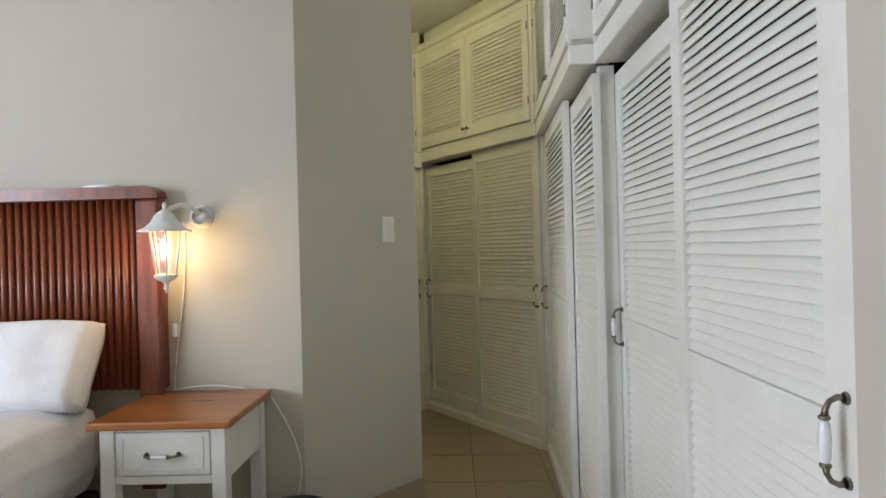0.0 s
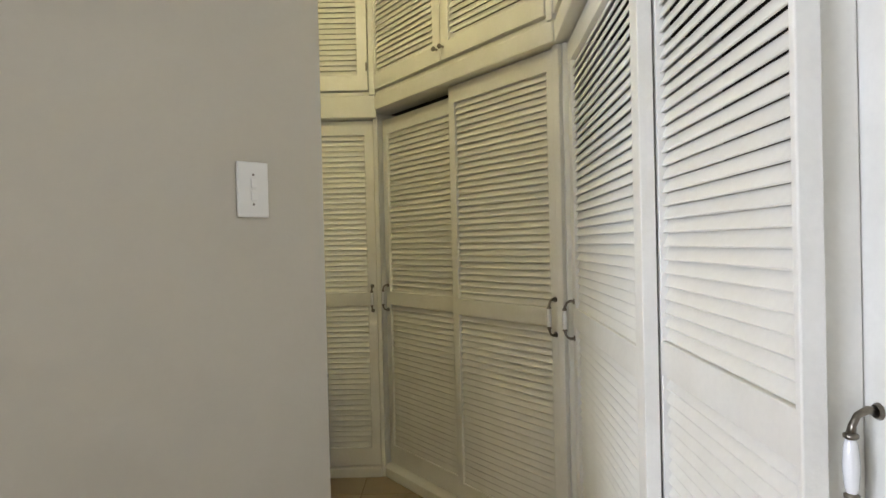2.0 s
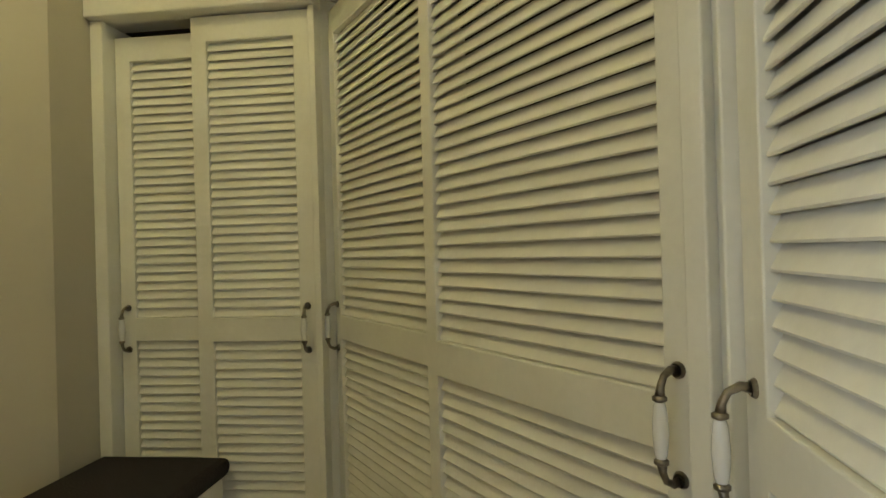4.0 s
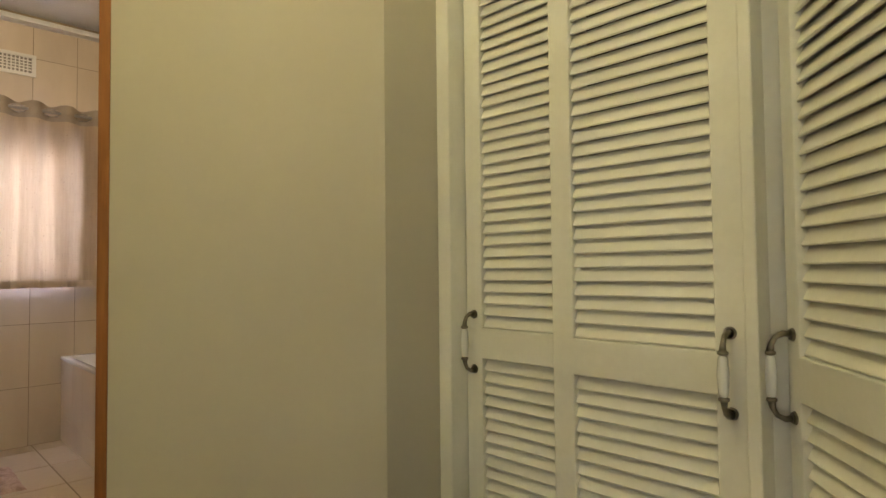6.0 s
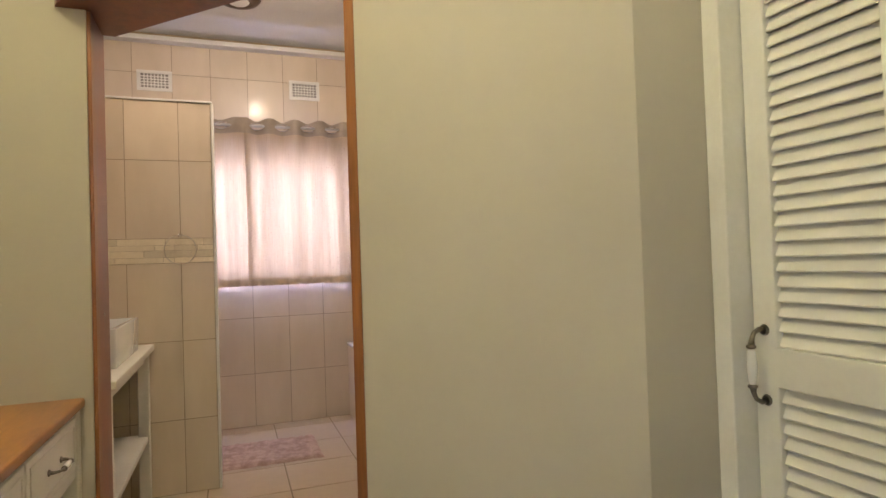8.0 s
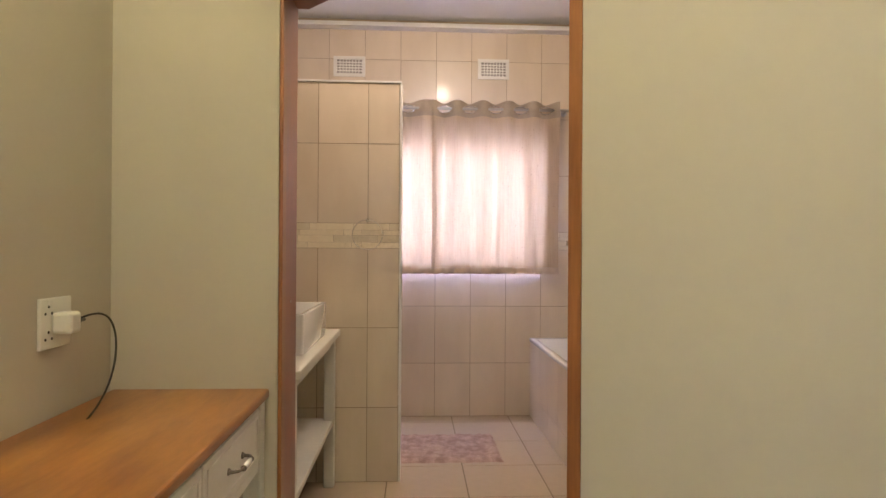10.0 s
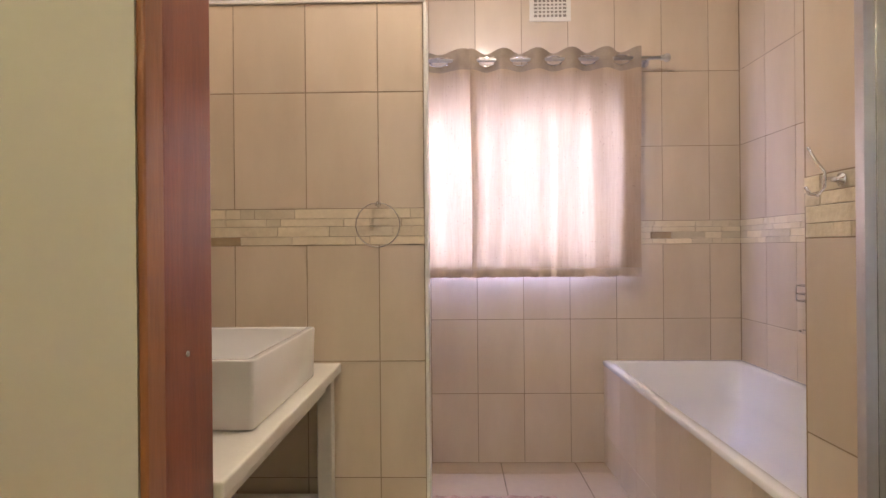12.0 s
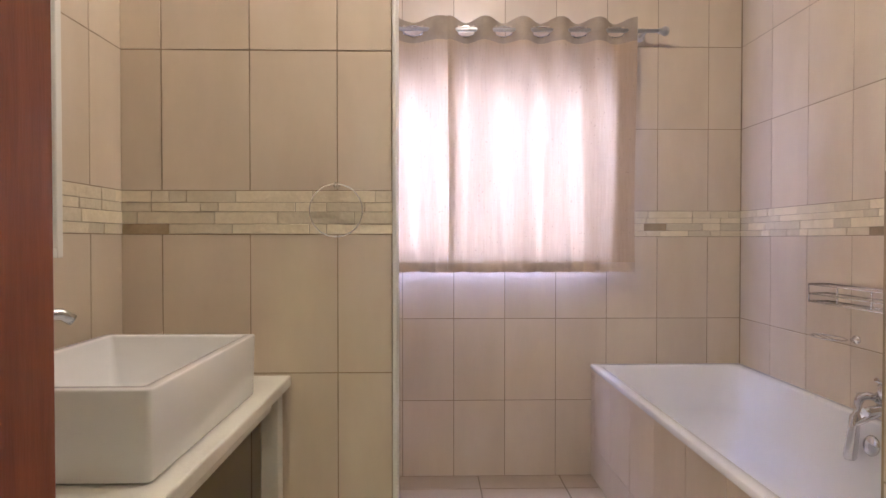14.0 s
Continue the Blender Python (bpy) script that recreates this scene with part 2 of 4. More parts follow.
def tube(bm, pts, r, seg=10, mi=0, radii=None):
    """A round bar along points."""
    pts = [Vector(p) for p in pts]
    rings = []
    for i, p in enumerate(pts):
        d = (pts[min(i + 1, len(pts) - 1)] - pts[max(i - 1, 0)]).normalized()
        q = d.to_track_quat("Z", "Y")
        rad = radii[i] if radii else r
        rings.append([bm.verts.new(p + q @ Vector((rad * math.cos(2 * math.pi * k / seg), rad * math.sin(2 * math.pi * k / seg), 0))) for k in range(seg)])
    for a, b in zip(rings, rings[1:]):
        off = min(range(seg), key=lambda o: (a[0].co - b[o].co).length)
        for k in range(seg):
            f = bm.faces.new((a[k], a[(k + 1) % seg], b[(k + 1 + off) % seg], b[(k + off) % seg]))
            f.material_index, f.smooth = mi, True
    for ring, flip in ((rings[0], True), (rings[-1], False)):
        f = bm.faces.new(ring[::-1] if flip else ring)
        f.material_index = mi


def arc(n, f):
    return [f(i / (n - 1)) for i in range(n)]


def mesh(name, bm, mats, smooth=False):
    me = bpy.data.meshes.new(name)
    bm.normal_update()
    bm.to_mesh(me)
    bm.free()
    for m in mats if isinstance(mats, (list, tuple)) else [mats]:
        me.materials.append(m)
    if smooth:
        for p in me.polygons:
            p.use_smooth = True
    return me


def part(name, bm, material, parent=None, label="", smooth=False):
    ob = new(name, mesh(name, bm, material, smooth))
    ob.parent = parent
    return tagged(ob, label)


def piece(name, me, parent, at, m=None):
    ob = new(name, me)
    ob.parent = parent
    ob.matrix_local = m if m else Matrix.Translation(at)
    return ob


def thing(name, m, label, category, group="", kind=""):
    ob = new(name)
    ob.empty_display_size = 0.1
    ob.matrix_world = m
    return tagged(ob, label, category, group, kind)


def structure(name, bm, material, label, category="wall"):
    return tagged(part(name, bm, material), label, category, kind="structure")


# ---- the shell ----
CEIL_DRESS, CEIL_BATH = 2.95, 2.79
N = bmesh.new
bm = N(); box(bm, -4.0, 2.3, -3.2, 6.0, -0.15, -0.003)
floor = structure("floor", bm, FLOORGROUT, "beige ceramic tiled floor with darker joints", "floor")
bm = N(); box(bm, -4.0, 2.3, -3.2, 2.88, CEIL_DRESS, CEIL_DRESS + 0.1); box(bm, -4.0, 2.3, 2.88, 6.0, CEIL_DRESS, CEIL_DRESS + 0.1)
structure("ceiling", bm, CEIL, "plain off-white painted ceiling", "ceiling")
bm = N(); prism(bm, [(-3.9, 2.87), (-1.40, 2.87), (-1.40, 3.42), (-0.66, 4.09), (-0.17, 4.5), (-0.17, 5.5), (-3.9, 5.5)], CEIL_BATH, CEIL_BATH + 0.1)
structure("ceiling_bathroom", bm, CEIL, "white painted bathroom ceiling", "ceiling")
# bed wall, with the cut-off corner that holds the switch; its back faces the dressing table and the vanity
bm = N(); prism(bm, [(-3.9, 2.51), (0.172, 2.51), (0.628, 2.99), (0.50, 2.87), (-3.9, 2.87)], -0.1, CEIL_DRESS + 0.05)
structure("wall_bed", bm, WALL, "cream painted plaster wall with a slanted corner")
bm = N(); box(bm, -1.470, -1.266, 2.87, 3.340, -0.1, CEIL_DRESS)
structure("wall_divider", bm, WALL, "short cream painted wall between dressing table and vanity")
bm = N(); prism(bm, [(-0.574, 4.022), (-0.110, 4.449), (-0.110, 5.45), (-0.24, 5.45), (-0.24, 4.52), (-0.60, 4.10)], -0.1, CEIL_DRESS)
structure("wall_slanted", bm, WALL, "slanted cream painted wall beside the bathroom doorway")
bm = N(); prism(bm, [(-1.285, 3.325), (-0.615, 3.995), (-0.71, 4.10), (-1.465, 3.40)], 2.04, CEIL_DRESS)
structure("wall_over_door", bm, WALL, "cream painted wall above the bathroom doorway")
bm = N(); box(bm, -0.11, 2.3, 5.30, 5.45, -0.1, CEIL_DRESS)
structure("wall_north", bm, WALL, "plain painted wall behind the wardrobes")
bm = N(); box(bm, 2.0, 2.15, -3.2, 5.3, -0.1, CEIL_DRESS)
structure("wall_east", bm, WALL, "plain painted wall behind the wardrobes")
bm = N(); box(bm, 1.345, 2.0, -3.05, 0.927, -0.1, CEIL_DRESS)
structure("wall_pier", bm, WALL, "cream painted wall at the end of the wardrobes")
bm = N(); box(bm, -3.9, 1.345, -3.2, -3.05, -0.1, CEIL_DRESS)
structure("wall_south", bm, WALL, "cream painted bedroom wall")
bm = N()
for y0, y1, z0, z1 in ((-3.2, -1.75, -0.1, CEIL_DRESS), (0.55, 2.51, -0.1, CEIL_DRESS), (-1.75, 0.55, -0.1, 0.75), (-1.75, 0.55, 2.35, CEIL_DRESS)):
    box(bm, -4.0, -3.85, y0, y1, z0, z1)
structure("wall_west", bm, WALL, "cream painted bedroom wall with a window opening")
# bathroom window wall with its opening
WX = -3.662
bm = N()
for y0, y1, z0, z1 in ((2.87, 3.25, -0.1, 2.85), (4.62, 5.45, -0.1, 2.85), (3.25, 4.62, -0.1, 1.08), (3.25, 4.62, 2.02, 2.85)):
    box(bm, WX - 0.24, WX + 0.0055, y0, y1, z0, z1)
wall_window = structure("wall_window", bm, GROUT, "cream glazed tile wall around the bathroom window")
bm = N(); box(bm, WX, -0.24, 5.2975, 5.45, -0.1, 2.85)
wall_bath = structure("wall_bath", bm, GROUT, "cream glazed tile wall along the bath")
bm = N(); box(bm, -2.63, -2.5085, 2.87, 3.655, -0.1, 2.012)
wall_partition = structure("wall_partition", bm, GROUT, "low tiled partition wall beside the vanity")
bm = N(); box(bm, -2.636, -2.500, 2.88, 3.664, 2.013, 2.024, 0.003); box(bm, -2.636, -2.500, 3.656, 3.668, 0, 2.012, 0.003)
tagged(part("trim_partition", bm, PLASTIC), "white plastic tile edge trim on the partition", "trim", kind="structure")
bm = N(); box(bm, -1.7355, -0.24, 4.4875, 4.60, -0.1, 2.8)
wall_wing = structure("wall_wing", bm, GROUT, "tiled wing wall at the end of the bath")
bm = N(); box(bm, -2.514, -1.470, 2.868, 2.8815, 0, 2.79)
wall_vanity = structure("wall_vanity", bm, GROUT, "cream glazed tile wall behind the vanity")
# plaster cornice of the bathroom
bm = N()
for k in range(5):
    a = k / 4 * math.pi / 2
    w = 0.085 * (1 - math.sin(a)) + 0.004
    box(bm, WX - 0.001, WX + w, 2.876, 5.303, CEIL_BATH - 0.075 + 0.015 * k, CEIL_BATH - 0.06 + 0.015 * k)
tagged(part("cornice", bm, CEIL), "white coved plaster cornice above the tiles", "trim", kind="structure")

# tiled skirting along the bed wall and its slanted corner, in the dimmed tile colour
bm = N(); prism(bm, [(0.176, 2.506), (0.633, 2.987), (0.638, 2.982), (0.180, 2.499), (-3.84, 2.499), (-3.84, 2.506)], 0.001, 0.115)
tagged(part("baseboard", bm, DIMT), "beige tile skirting along the cream wall", "skirting", kind="structure")

# ---- louvred wardrobes ----
PITCH = 0.0268


def slat_mesh(w):
    bm = N()
    h, t, a = 0.0300, 0.0050, radians(26)
    prof = [(-t / 2, -h / 2 + 0.002), (-t / 2 + 0.002, -h / 2), (t / 2, -h / 2 + 0.001), (t / 2, h / 2), (-t / 2, h / 2)]
    pts = [(y * math.cos(a) + z * math.sin(a), -y * math.sin(a) + z * math.cos(a)) for y, z in prof]
    lo = [bm.verts.new((-w / 2, y, z)) for y, z in pts]
    hi = [bm.verts.new((w / 2, y, z)) for y, z in pts]
    k = len(pts)
    for i in range(k):
        bm.faces.new((lo[i], hi[i], hi[(i + 1) % k], lo[(i + 1) % k]))
    bmesh.ops.recalc_face_normals(bm, faces=bm.faces)
    return mesh("slat", bm, WHITE)


SLATS = {}


def louvre(door, w, z0, z1, x0, sunk):
    """Slats of one panel, between x0 and x0 + w and z0 and z1 of the door."""
    key = round(w, 3)
    if key not in SLATS:
        SLATS[key] = slat_mesh(w + 0.006)
    n = int((z1 - z0) / PITCH)
    for i in range(n):
        tilt = random.uniform(-1.2, 1.2)
        piece("slat", SLATS[key], door, None, pose(x0 + w / 2, sunk, z0 + (i + 0.5) * (z1 - z0) / n, tilt))


def handle_mesh():
    """A bow pull: two pewter arms with a white ceramic grip."""
    bm = N()
    for s in (-1, 1):
        lathe(bm, [(0, 0.006), (0.008, 0.005), (0.0105, 0.001), (0.0105, 0)], Matrix.Translation((0, 0, s * 0.064)) @ pose(0, 0, 0, 90), 14, 0)
        tube(bm, [(0, -0.002, s * 0.064), (0, -0.014, s * 0.066), (0, -0.026, s * 0.060), (0, -0.032, s * 0.049), (0, -0.034, s * 0.036)], 0.0045, 10, 0,
             [0.006, 0.005, 0.0042, 0.0045, 0.006])
        lathe(bm, [(0.0045, 0), (0.0085, 0.002), (0.0085, 0.006), (0.0045, 0.008)], Matrix.Translation((0, -0.034, s * 0.036 - 0.004)), 14, 0)
    lathe(bm, [(0.0055, -0.032), (0.0075, -0.026), (0.009, -0.008), (0.0095, 0.0), (0.009, 0.008), (0.0075, 0.026), (0.0055, 0.032)],
          Matrix.Translation((0, -0.034, 0)), 14, 1)
    return mesh("handle", bm, [PEWTER, CERAMIC])


HANDLE = handle_mesh()


def knob_mesh():
    bm = N()
    lathe(bm, [(0.006, 0), (0.005, 0.010), (0.010, 0.016), (0.0115, 0.022), (0.008, 0.028), (0, 0.030)], pose(0, 0, 0, 90), 14)
    return mesh("knob", bm, PEWTER)


KNOB = knob_mesh()
HEAD, MID0, MID1 = 1.907, 0.895, 0.966


def leaf(xs, zs, panels, y0, y1, bev=0.0025):
    """A door frame in one piece: a grid of cells xs by zs without the cells in panels, from y0 back to y1."""
    bm = N()
    g = {}
    for i in range(len(xs) - 1):
        for k in range(len(zs) - 1):
            if (i, k) in panels:
                continue
            q = []
            for a, b in ((i, k), (i + 1, k), (i + 1, k + 1), (i, k + 1)):
                if (a, b) not in g:
                    g[(a, b)] = bm.verts.new((xs[a], y0, zs[b]))
                q.append(g[(a, b)])
            bm.faces.new(q)
    res = bmesh.ops.extrude_face_region(bm, geom=list(bm.faces))
    bmesh.ops.translate(bm, verts=[v for v in res["geom"] if isinstance(v, bmesh.types.BMVert)], vec=(0, y1 - y0, 0))
    bmesh.ops.recalc_face_normals(bm, faces=bm.faces)
    bm.normal_update()
    edges = [e for e in bm.edges if len(e.link_faces) == 2 and e.calc_face_angle() > 1 and all(abs(v.co.y - y0) < 1e-6 for v in e.verts)]
    bmesh.ops.bevel(bm, geom=edges, offset=bev, segments=2, affect="EDGES", profile=0.5)
    return bm


def sliding_door(unit, x0, w, y, hside, z0=0.055, z1=1.902, stile=0.055, right=None, hx=None, lift=0.0):
    """A louvred door leaf, front face at y; hside -1 or 1 puts the pull on that stile."""
    top = z1 - 0.075
    right = right or stile
    bm = leaf([x0, x0 + stile, x0 + w - right, x0 + w], [z0, z0 + 0.095, MID0 + lift, MID1 + lift, top, z1], {(1, 1), (1, 3)}, y, y + 0.030)
    door = part("sliding_door", bm, WHITE, unit)
    louvre(door, w - stile - right, MID1 + lift + 0.001, top - 0.001, x0 + stile, y + 0.015)
    louvre(door, w - stile - right, z0 + 0.096, MID0 + lift - 0.001, x0 + stile, y + 0.015)
    hx = hx or x0 + (stile / 2 if hside < 0 else w - right / 2)
    if hside == 0:
        return door
    ob = piece("handle", HANDLE, door, None, pose(hx, y, 0.933))
    ob["label"] = "pewter pull with white ceramic grip"
    return door


def wardrobe(m, width, split, label, post=(0.03, 0.03), depth=0.55, front_right=True, pulls=(-1, 1), head=HEAD, stile=0.055, right=None, tuck=0.0, hx=None, hxl=None, lifts=(0.0, 0.0)):
    u = thing("wardrobe", m, label, "wardrobe", "built-in louvred wardrobes")
    bm = N()
    if post[0]:
        box(bm, 0, post[0], -0.012, depth, 0, head, 0.003)
    if post[1]:
        box(bm, width - post[1], width, -0.012, depth, 0, head, 0.003)
    box(bm, 0, width, -0.040, 0.10, head + 0.001, max(head + 0.075, 1.982), 0.005)
    box(bm, post[0], width - post[1], -0.018, 0.10, 0.0, 0.05, 0.004)
    part("frame", bm, WHITE, u)
    # inner panels coloured as shade, so gaps between slats look dark
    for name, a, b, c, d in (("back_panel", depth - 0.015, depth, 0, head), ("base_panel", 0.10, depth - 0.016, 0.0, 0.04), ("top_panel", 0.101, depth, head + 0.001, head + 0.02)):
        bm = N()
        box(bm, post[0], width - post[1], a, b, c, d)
        part(name, bm, SHADEIN, u, "cupboard interior coloured near-black for shade")
    x0, x1 = post[0] + 0.003, width - post[1] - 0.003
    over = 0.05
    yl, yr = (0.040, 0.004) if front_right else (0.004, 0.040)
    sliding_door(u, x0, split - x0 + (over if front_right else 0), yl, pulls[0], hx=hxl, z1=head - 0.005 if not front_right else head - 0.036, stile=stile, lift=lifts[0])
    sliding_door(u, split - (0 if front_right else over), x1 + tuck - split + (0 if front_right else over), yr, pulls[1], right=right, hx=hx, z1=head - 0.005 if front_right else head - 0.036, stile=stile, lift=lifts[1])
    return u


def overhead(m, width, splits, label, z0=1.984, z1=2.75, depth=0.55, knobs=()):
    u = thing("overhead_cabinet", m, label, "cabinet", "louvred cabinets above the wardrobes")
    bm = N()
    box(bm, 0, width, 0.004, depth, z0 + 0.002, z0 + 0.02)
    for x in (0, width - 0.03):
        box(bm, x, x + 0.03, -0.010, depth, z0 + 0.002, z1, 0.003)
    box(bm, 0.03, width - 0.03, -0.006, 0.08, z1 - 0.04, z1, 0.003)
    box(bm, -0.02, width + 0.02, -0.03, 0.10, z1 + 0.001, z1 + 0.05, 0.012)
    box(bm, 0, width, 0.10, depth, z1 + 0.001, CEIL_DRESS - 0.002)
    part("frame", bm, WHITE, u)
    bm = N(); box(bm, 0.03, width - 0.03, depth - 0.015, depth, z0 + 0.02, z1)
    part("inside", bm, SHADEIN, u, "cupboard interior coloured near-black for shade")
    xs = [0.033, *splits, width - 0.033]
    for i, (a, b) in enumerate(zip(xs, xs[1:])):
        s, za, zb = 0.055, z0 + 0.025, z1 - 0.045
        a, b = a + 0.002, b - 0.002
        bm = leaf([a, a + s, b - s, b], [za, za + 0.075, zb - 0.07, zb], {(1, 1)}, -0.012, 0.018)
        d = part("door", bm, WHITE, u)
        louvre(d, b - a - 2 * s, za + 0.077, zb - 0.072, a + s, 0.004)
        side = knobs[i] if i < len(knobs) else 1
        k = piece("knob", KNOB, d, None, pose((b - 0.02) if side > 0 else (a + 0.02), -0.012, za + 0.055))
        k["label"] = "small pewter knob"
        hx = (a + 0.006) if side > 0 else (b - 0.006)
        bm = N()
        for hz in (za + 0.12, zb - 0.12):
            tube(bm, [(hx, -0.014, hz - 0.022), (hx, -0.014, hz + 0.022)], 0.004, 8)
        part("hinge", bm, PEWTER, d, "small dark hinges")
    return u


# far unit, slanted unit, and two units along the walk
M_D = pose(-0.109, 4.620, 0)
C0, C1 = Vector((0.567, 4.666)), Vector((1.347, 3.650))
CL = (C1 - C0).length
M_C = pose(C0.x, C0.y, 0, 0, 0, math.degrees(math.atan2(C1.y - C0.y, C1.x - C0.x)))
M_A = pose(1.366, 3.665, 0, 0, 0, -93)
M_B = pose(1.385, 2.314, 0, 0, 0, -90)
OUT = Matrix.Translation((0, -0.030, 0))
wardrobe(M_D, 0.698, 0.312, "white louvred wardrobe with sliding doors at the passage end", (0.04, 0.02), head=1.868, stile=0.048)
wardrobe(M_C, CL, 0.632, "white louvred wardrobe set at a slant across the corner", (0.014, 0.03), stile=0.040)
wardrobe(M_A, 1.385, 0.875, "white louvred wardrobe with sliding doors beside the slanted one", (0.03, 0), front_right=False, pulls=(-1, 0), tuck=0.004, right=0.014, lifts=(0.010, 0.032))
wardrobe(M_B, 1.385, 0.648, "white louvred wardrobe with sliding doors next to the bedroom wall", (0, 0.030), right=0.10, hxl=0.036)
bm = N(); box(bm, 1.366, 1.4235, 2.299, 2.335, 0, 1.906, 0.003)
tagged(part("trim_post", bm, WHITE), "white painted post between two wardrobes", "trim", kind="structure")
overhead(M_D @ OUT, 0.694, (0.345,), "white louvred cabinet above the wardrobe at the passage end", knobs=(1, -1))
overhead(M_C @ OUT, CL, (CL / 2,), "white louvred cabinet above the slanted wardrobe", knobs=(1, -1))
overhead(M_A @ OUT, 1.375, (0.69,), "white louvred cabinet above the wardrobe along the passage", knobs=(1, -1))
overhead(M_B @ OUT, 1.385, (0.69,), "white louvred cabinet above the wardrobe beside the bedroom", knobs=(1, -1))

# ---- doorway of the bathroom ----
bm = N()
box(bm, -1.478, -1.319, 3.3405, 3.350, 0, 1.95, 0.002)
door_1 = tagged(part("door_1", bm, WOOD), "varnished red-brown wooden door jamb lining", "door frame", kind="structure")
bm = N()
tube(bm, [(-1.385, 3.348, 1.006), (-1.385, 3.353, 1.006)], 0.0048, 10)
part("screw_cap", bm, CHROME, door_1)
bm = N(); box(bm, -1.3185, -1.268, 3.3405, 3.352, 0, 1.95, 0.003)
part("edge_strip", bm, WOOD2, door_1, "golden brown outer edge")
bm = N()
prism(bm, [(-0.586, 4.006), (-0.567, 4.024), (-0.602, 4.048), (-0.618, 4.026)], 0, 1.95)
tagged(part("door_2", bm, WOOD2), "varnished brown wooden jamb at the doorway's edge", "door frame", kind="structure")
bm = N()
prism(bm, [(-1.288, 3.25), (-1.232, 3.272), (-0.53, 3.945), (-0.58, 4.06), (-0.74, 4.12), (-1.475, 3.385), (-1.470, 3.33), (-1.288, 3.33)], 1.951, 2.06)
tagged(part("lintel", bm, WOOD), "varnished brown wooden beam over the bathroom doorway", "beam", kind="structure")

# ---- bedroom ----


def fluted_headboard():
    u = thing("headboard", pose(0, 2.51, 0), "dark mahogany headboard with vertical reeded slats", "headboard")
    bm = N()
    box(bm, -2.32, -0.375, -0.045, -0.004, 0.70, 1.50, 0.006)
    part("panel", bm, DARKWOOD, u)
    bm = N()
    box(bm, -0.470, -0.372, -0.075, -0.046, 0.30, 1.47, 0.012)
    part("stile", bm, DARKWOOD, u)
    bm = N()
    box(bm, -2.33, -2.23, -0.075, -0.046, 0.30, 1.47, 0.012)
    part("stile", bm, DARKWOOD, u)
    bm = N()
    pts = [(-2.33, 1.472), (-0.372, 1.472)] + [(-0.417 + 0.047 * math.cos(radians(a)), 1.475 + 0.045 * math.sin(radians(a))) for a in range(5, 95, 17)] + [(-2.30, 1.520), (-2.33, 1.51)]
    lo = [bm.verts.new((x, -0.085, z)) for x, z in pts]
    hi = [bm.verts.new((x, -0.002, z)) for x, z in pts]
    bm.faces.new(lo), bm.faces.new(hi[::-1])
    for i in range(len(pts)):
        j = (i + 1) % len(pts)
        bm.faces.new((lo[j], lo[i], hi[i], hi[j]))
    bmesh.ops.recalc_face_normals(bm, faces=bm.faces)
    part("cap", bm, DARKWOOD, u)
    bm = N()
    tube(bm, [(0, 0, 0.70), (0, 0, 1.47)], 0.012, 10)
    reed = mesh("reed", bm, DARKWOOD)
    x = -0.49
    while x > -2.21:
        piece("reed", reed, u, (x, -0.048, 0))
        x -= 0.0335
    return u


fluted_headboard()


def soft_box(bm, x0, x1, y0, y1, z0, z1, n=14, puff=0.5, crease=0.012, seed=0):
    """A padded shape with swollen middle and small creases."""
    def f(u, v, top):
        bx = (1 - abs(2 * u - 1) ** 4) ** 0.5
        by = (1 - abs(2 * v - 1) ** 4) ** 0.5
        h = (z1 - z0) / 2 * (bx * by) ** puff
        x, y = x0 + (x1 - x0) * u, y0 + (y1 - y0) * v
        w = noise.noise(Vector((x * 7 + seed, y * 7, 1.3))) * crease + noise.noise(Vector((x * 17, y * 15 + seed, 4))) * crease * 0.4
        return Vector((x, y, (z0 + z1) / 2 + (h + w * (bx * by)) * (1 if top else -1)))
    g = {}
    for top in (True, False):
        for i in range(n + 1):
            for j in range(n + 1):
                edge = i in (0, n) or j in (0, n)
                k = (i, j, True if edge else top)
                if k not in g:
                    g[k] = bm.verts.new(f(i / n, j / n, top))
        for i in range(n):
            for j in range(n):
                q = []
                for a, b in ((i, j), (i + 1, j), (i + 1, j + 1), (i, j + 1)):
                    q.append(g[(a, b, True if (a in (0, n) or b in (0, n)) else top)])
                bm.faces.new(q if top else q[::-1])
    for fc in bm.faces:
        fc.smooth = True


def bed():
    u = thing("bed", pose(0, 0, 0), "double bed made up with white linen", "bed")
    bm = N()
    box(bm, -2.25, -0.62, 0.55, 2.42, 0.08, 0.32, 0.02)
    part("base", bm, BLACKFAB, u)
    bm = N()
    box(bm, -2.28, -0.565, 0.50, 2.425, 0.325, 0.695, 0.13)
    bmesh.ops.subdivide_edges(bm, edges=bm.edges, cuts=5, use_grid_fill=True)
    for v in bm.verts:
        v.co += Vector((1, 1, 1)) * noise.noise(v.co * 5) * 0.008
    part("mattress", bm, LINEN, u, "mattress with a smooth white fitted sheet", True)
    for x in (-2.2, -0.7):
        for y in (0.6, 2.3):
            bm = N()
            lathe(bm, [(0.02, 0), (0.028, 0.08)], Matrix.Translation((x, y, 0)), 12)
            part("foot", bm, BLACK, u)


bed()
for k, (px, lab) in enumerate(((-0.915, "plump white pillow leaning against the headboard"), (-1.72, "plump white pillow leaning against the headboard"))):
    bm = N()
    soft_box(bm, -0.35, 0.35, -0.175, 0.175, -0.10, 0.10, 26, 0.42, 0.018, k * 9)
    ob = part("pillow", bm, LINEN)
    ob.matrix_world = pose(px, 2.285, 0.828, 58, 0, 3)
    tagged(ob, lab, "pillow", "pillows on the bed")


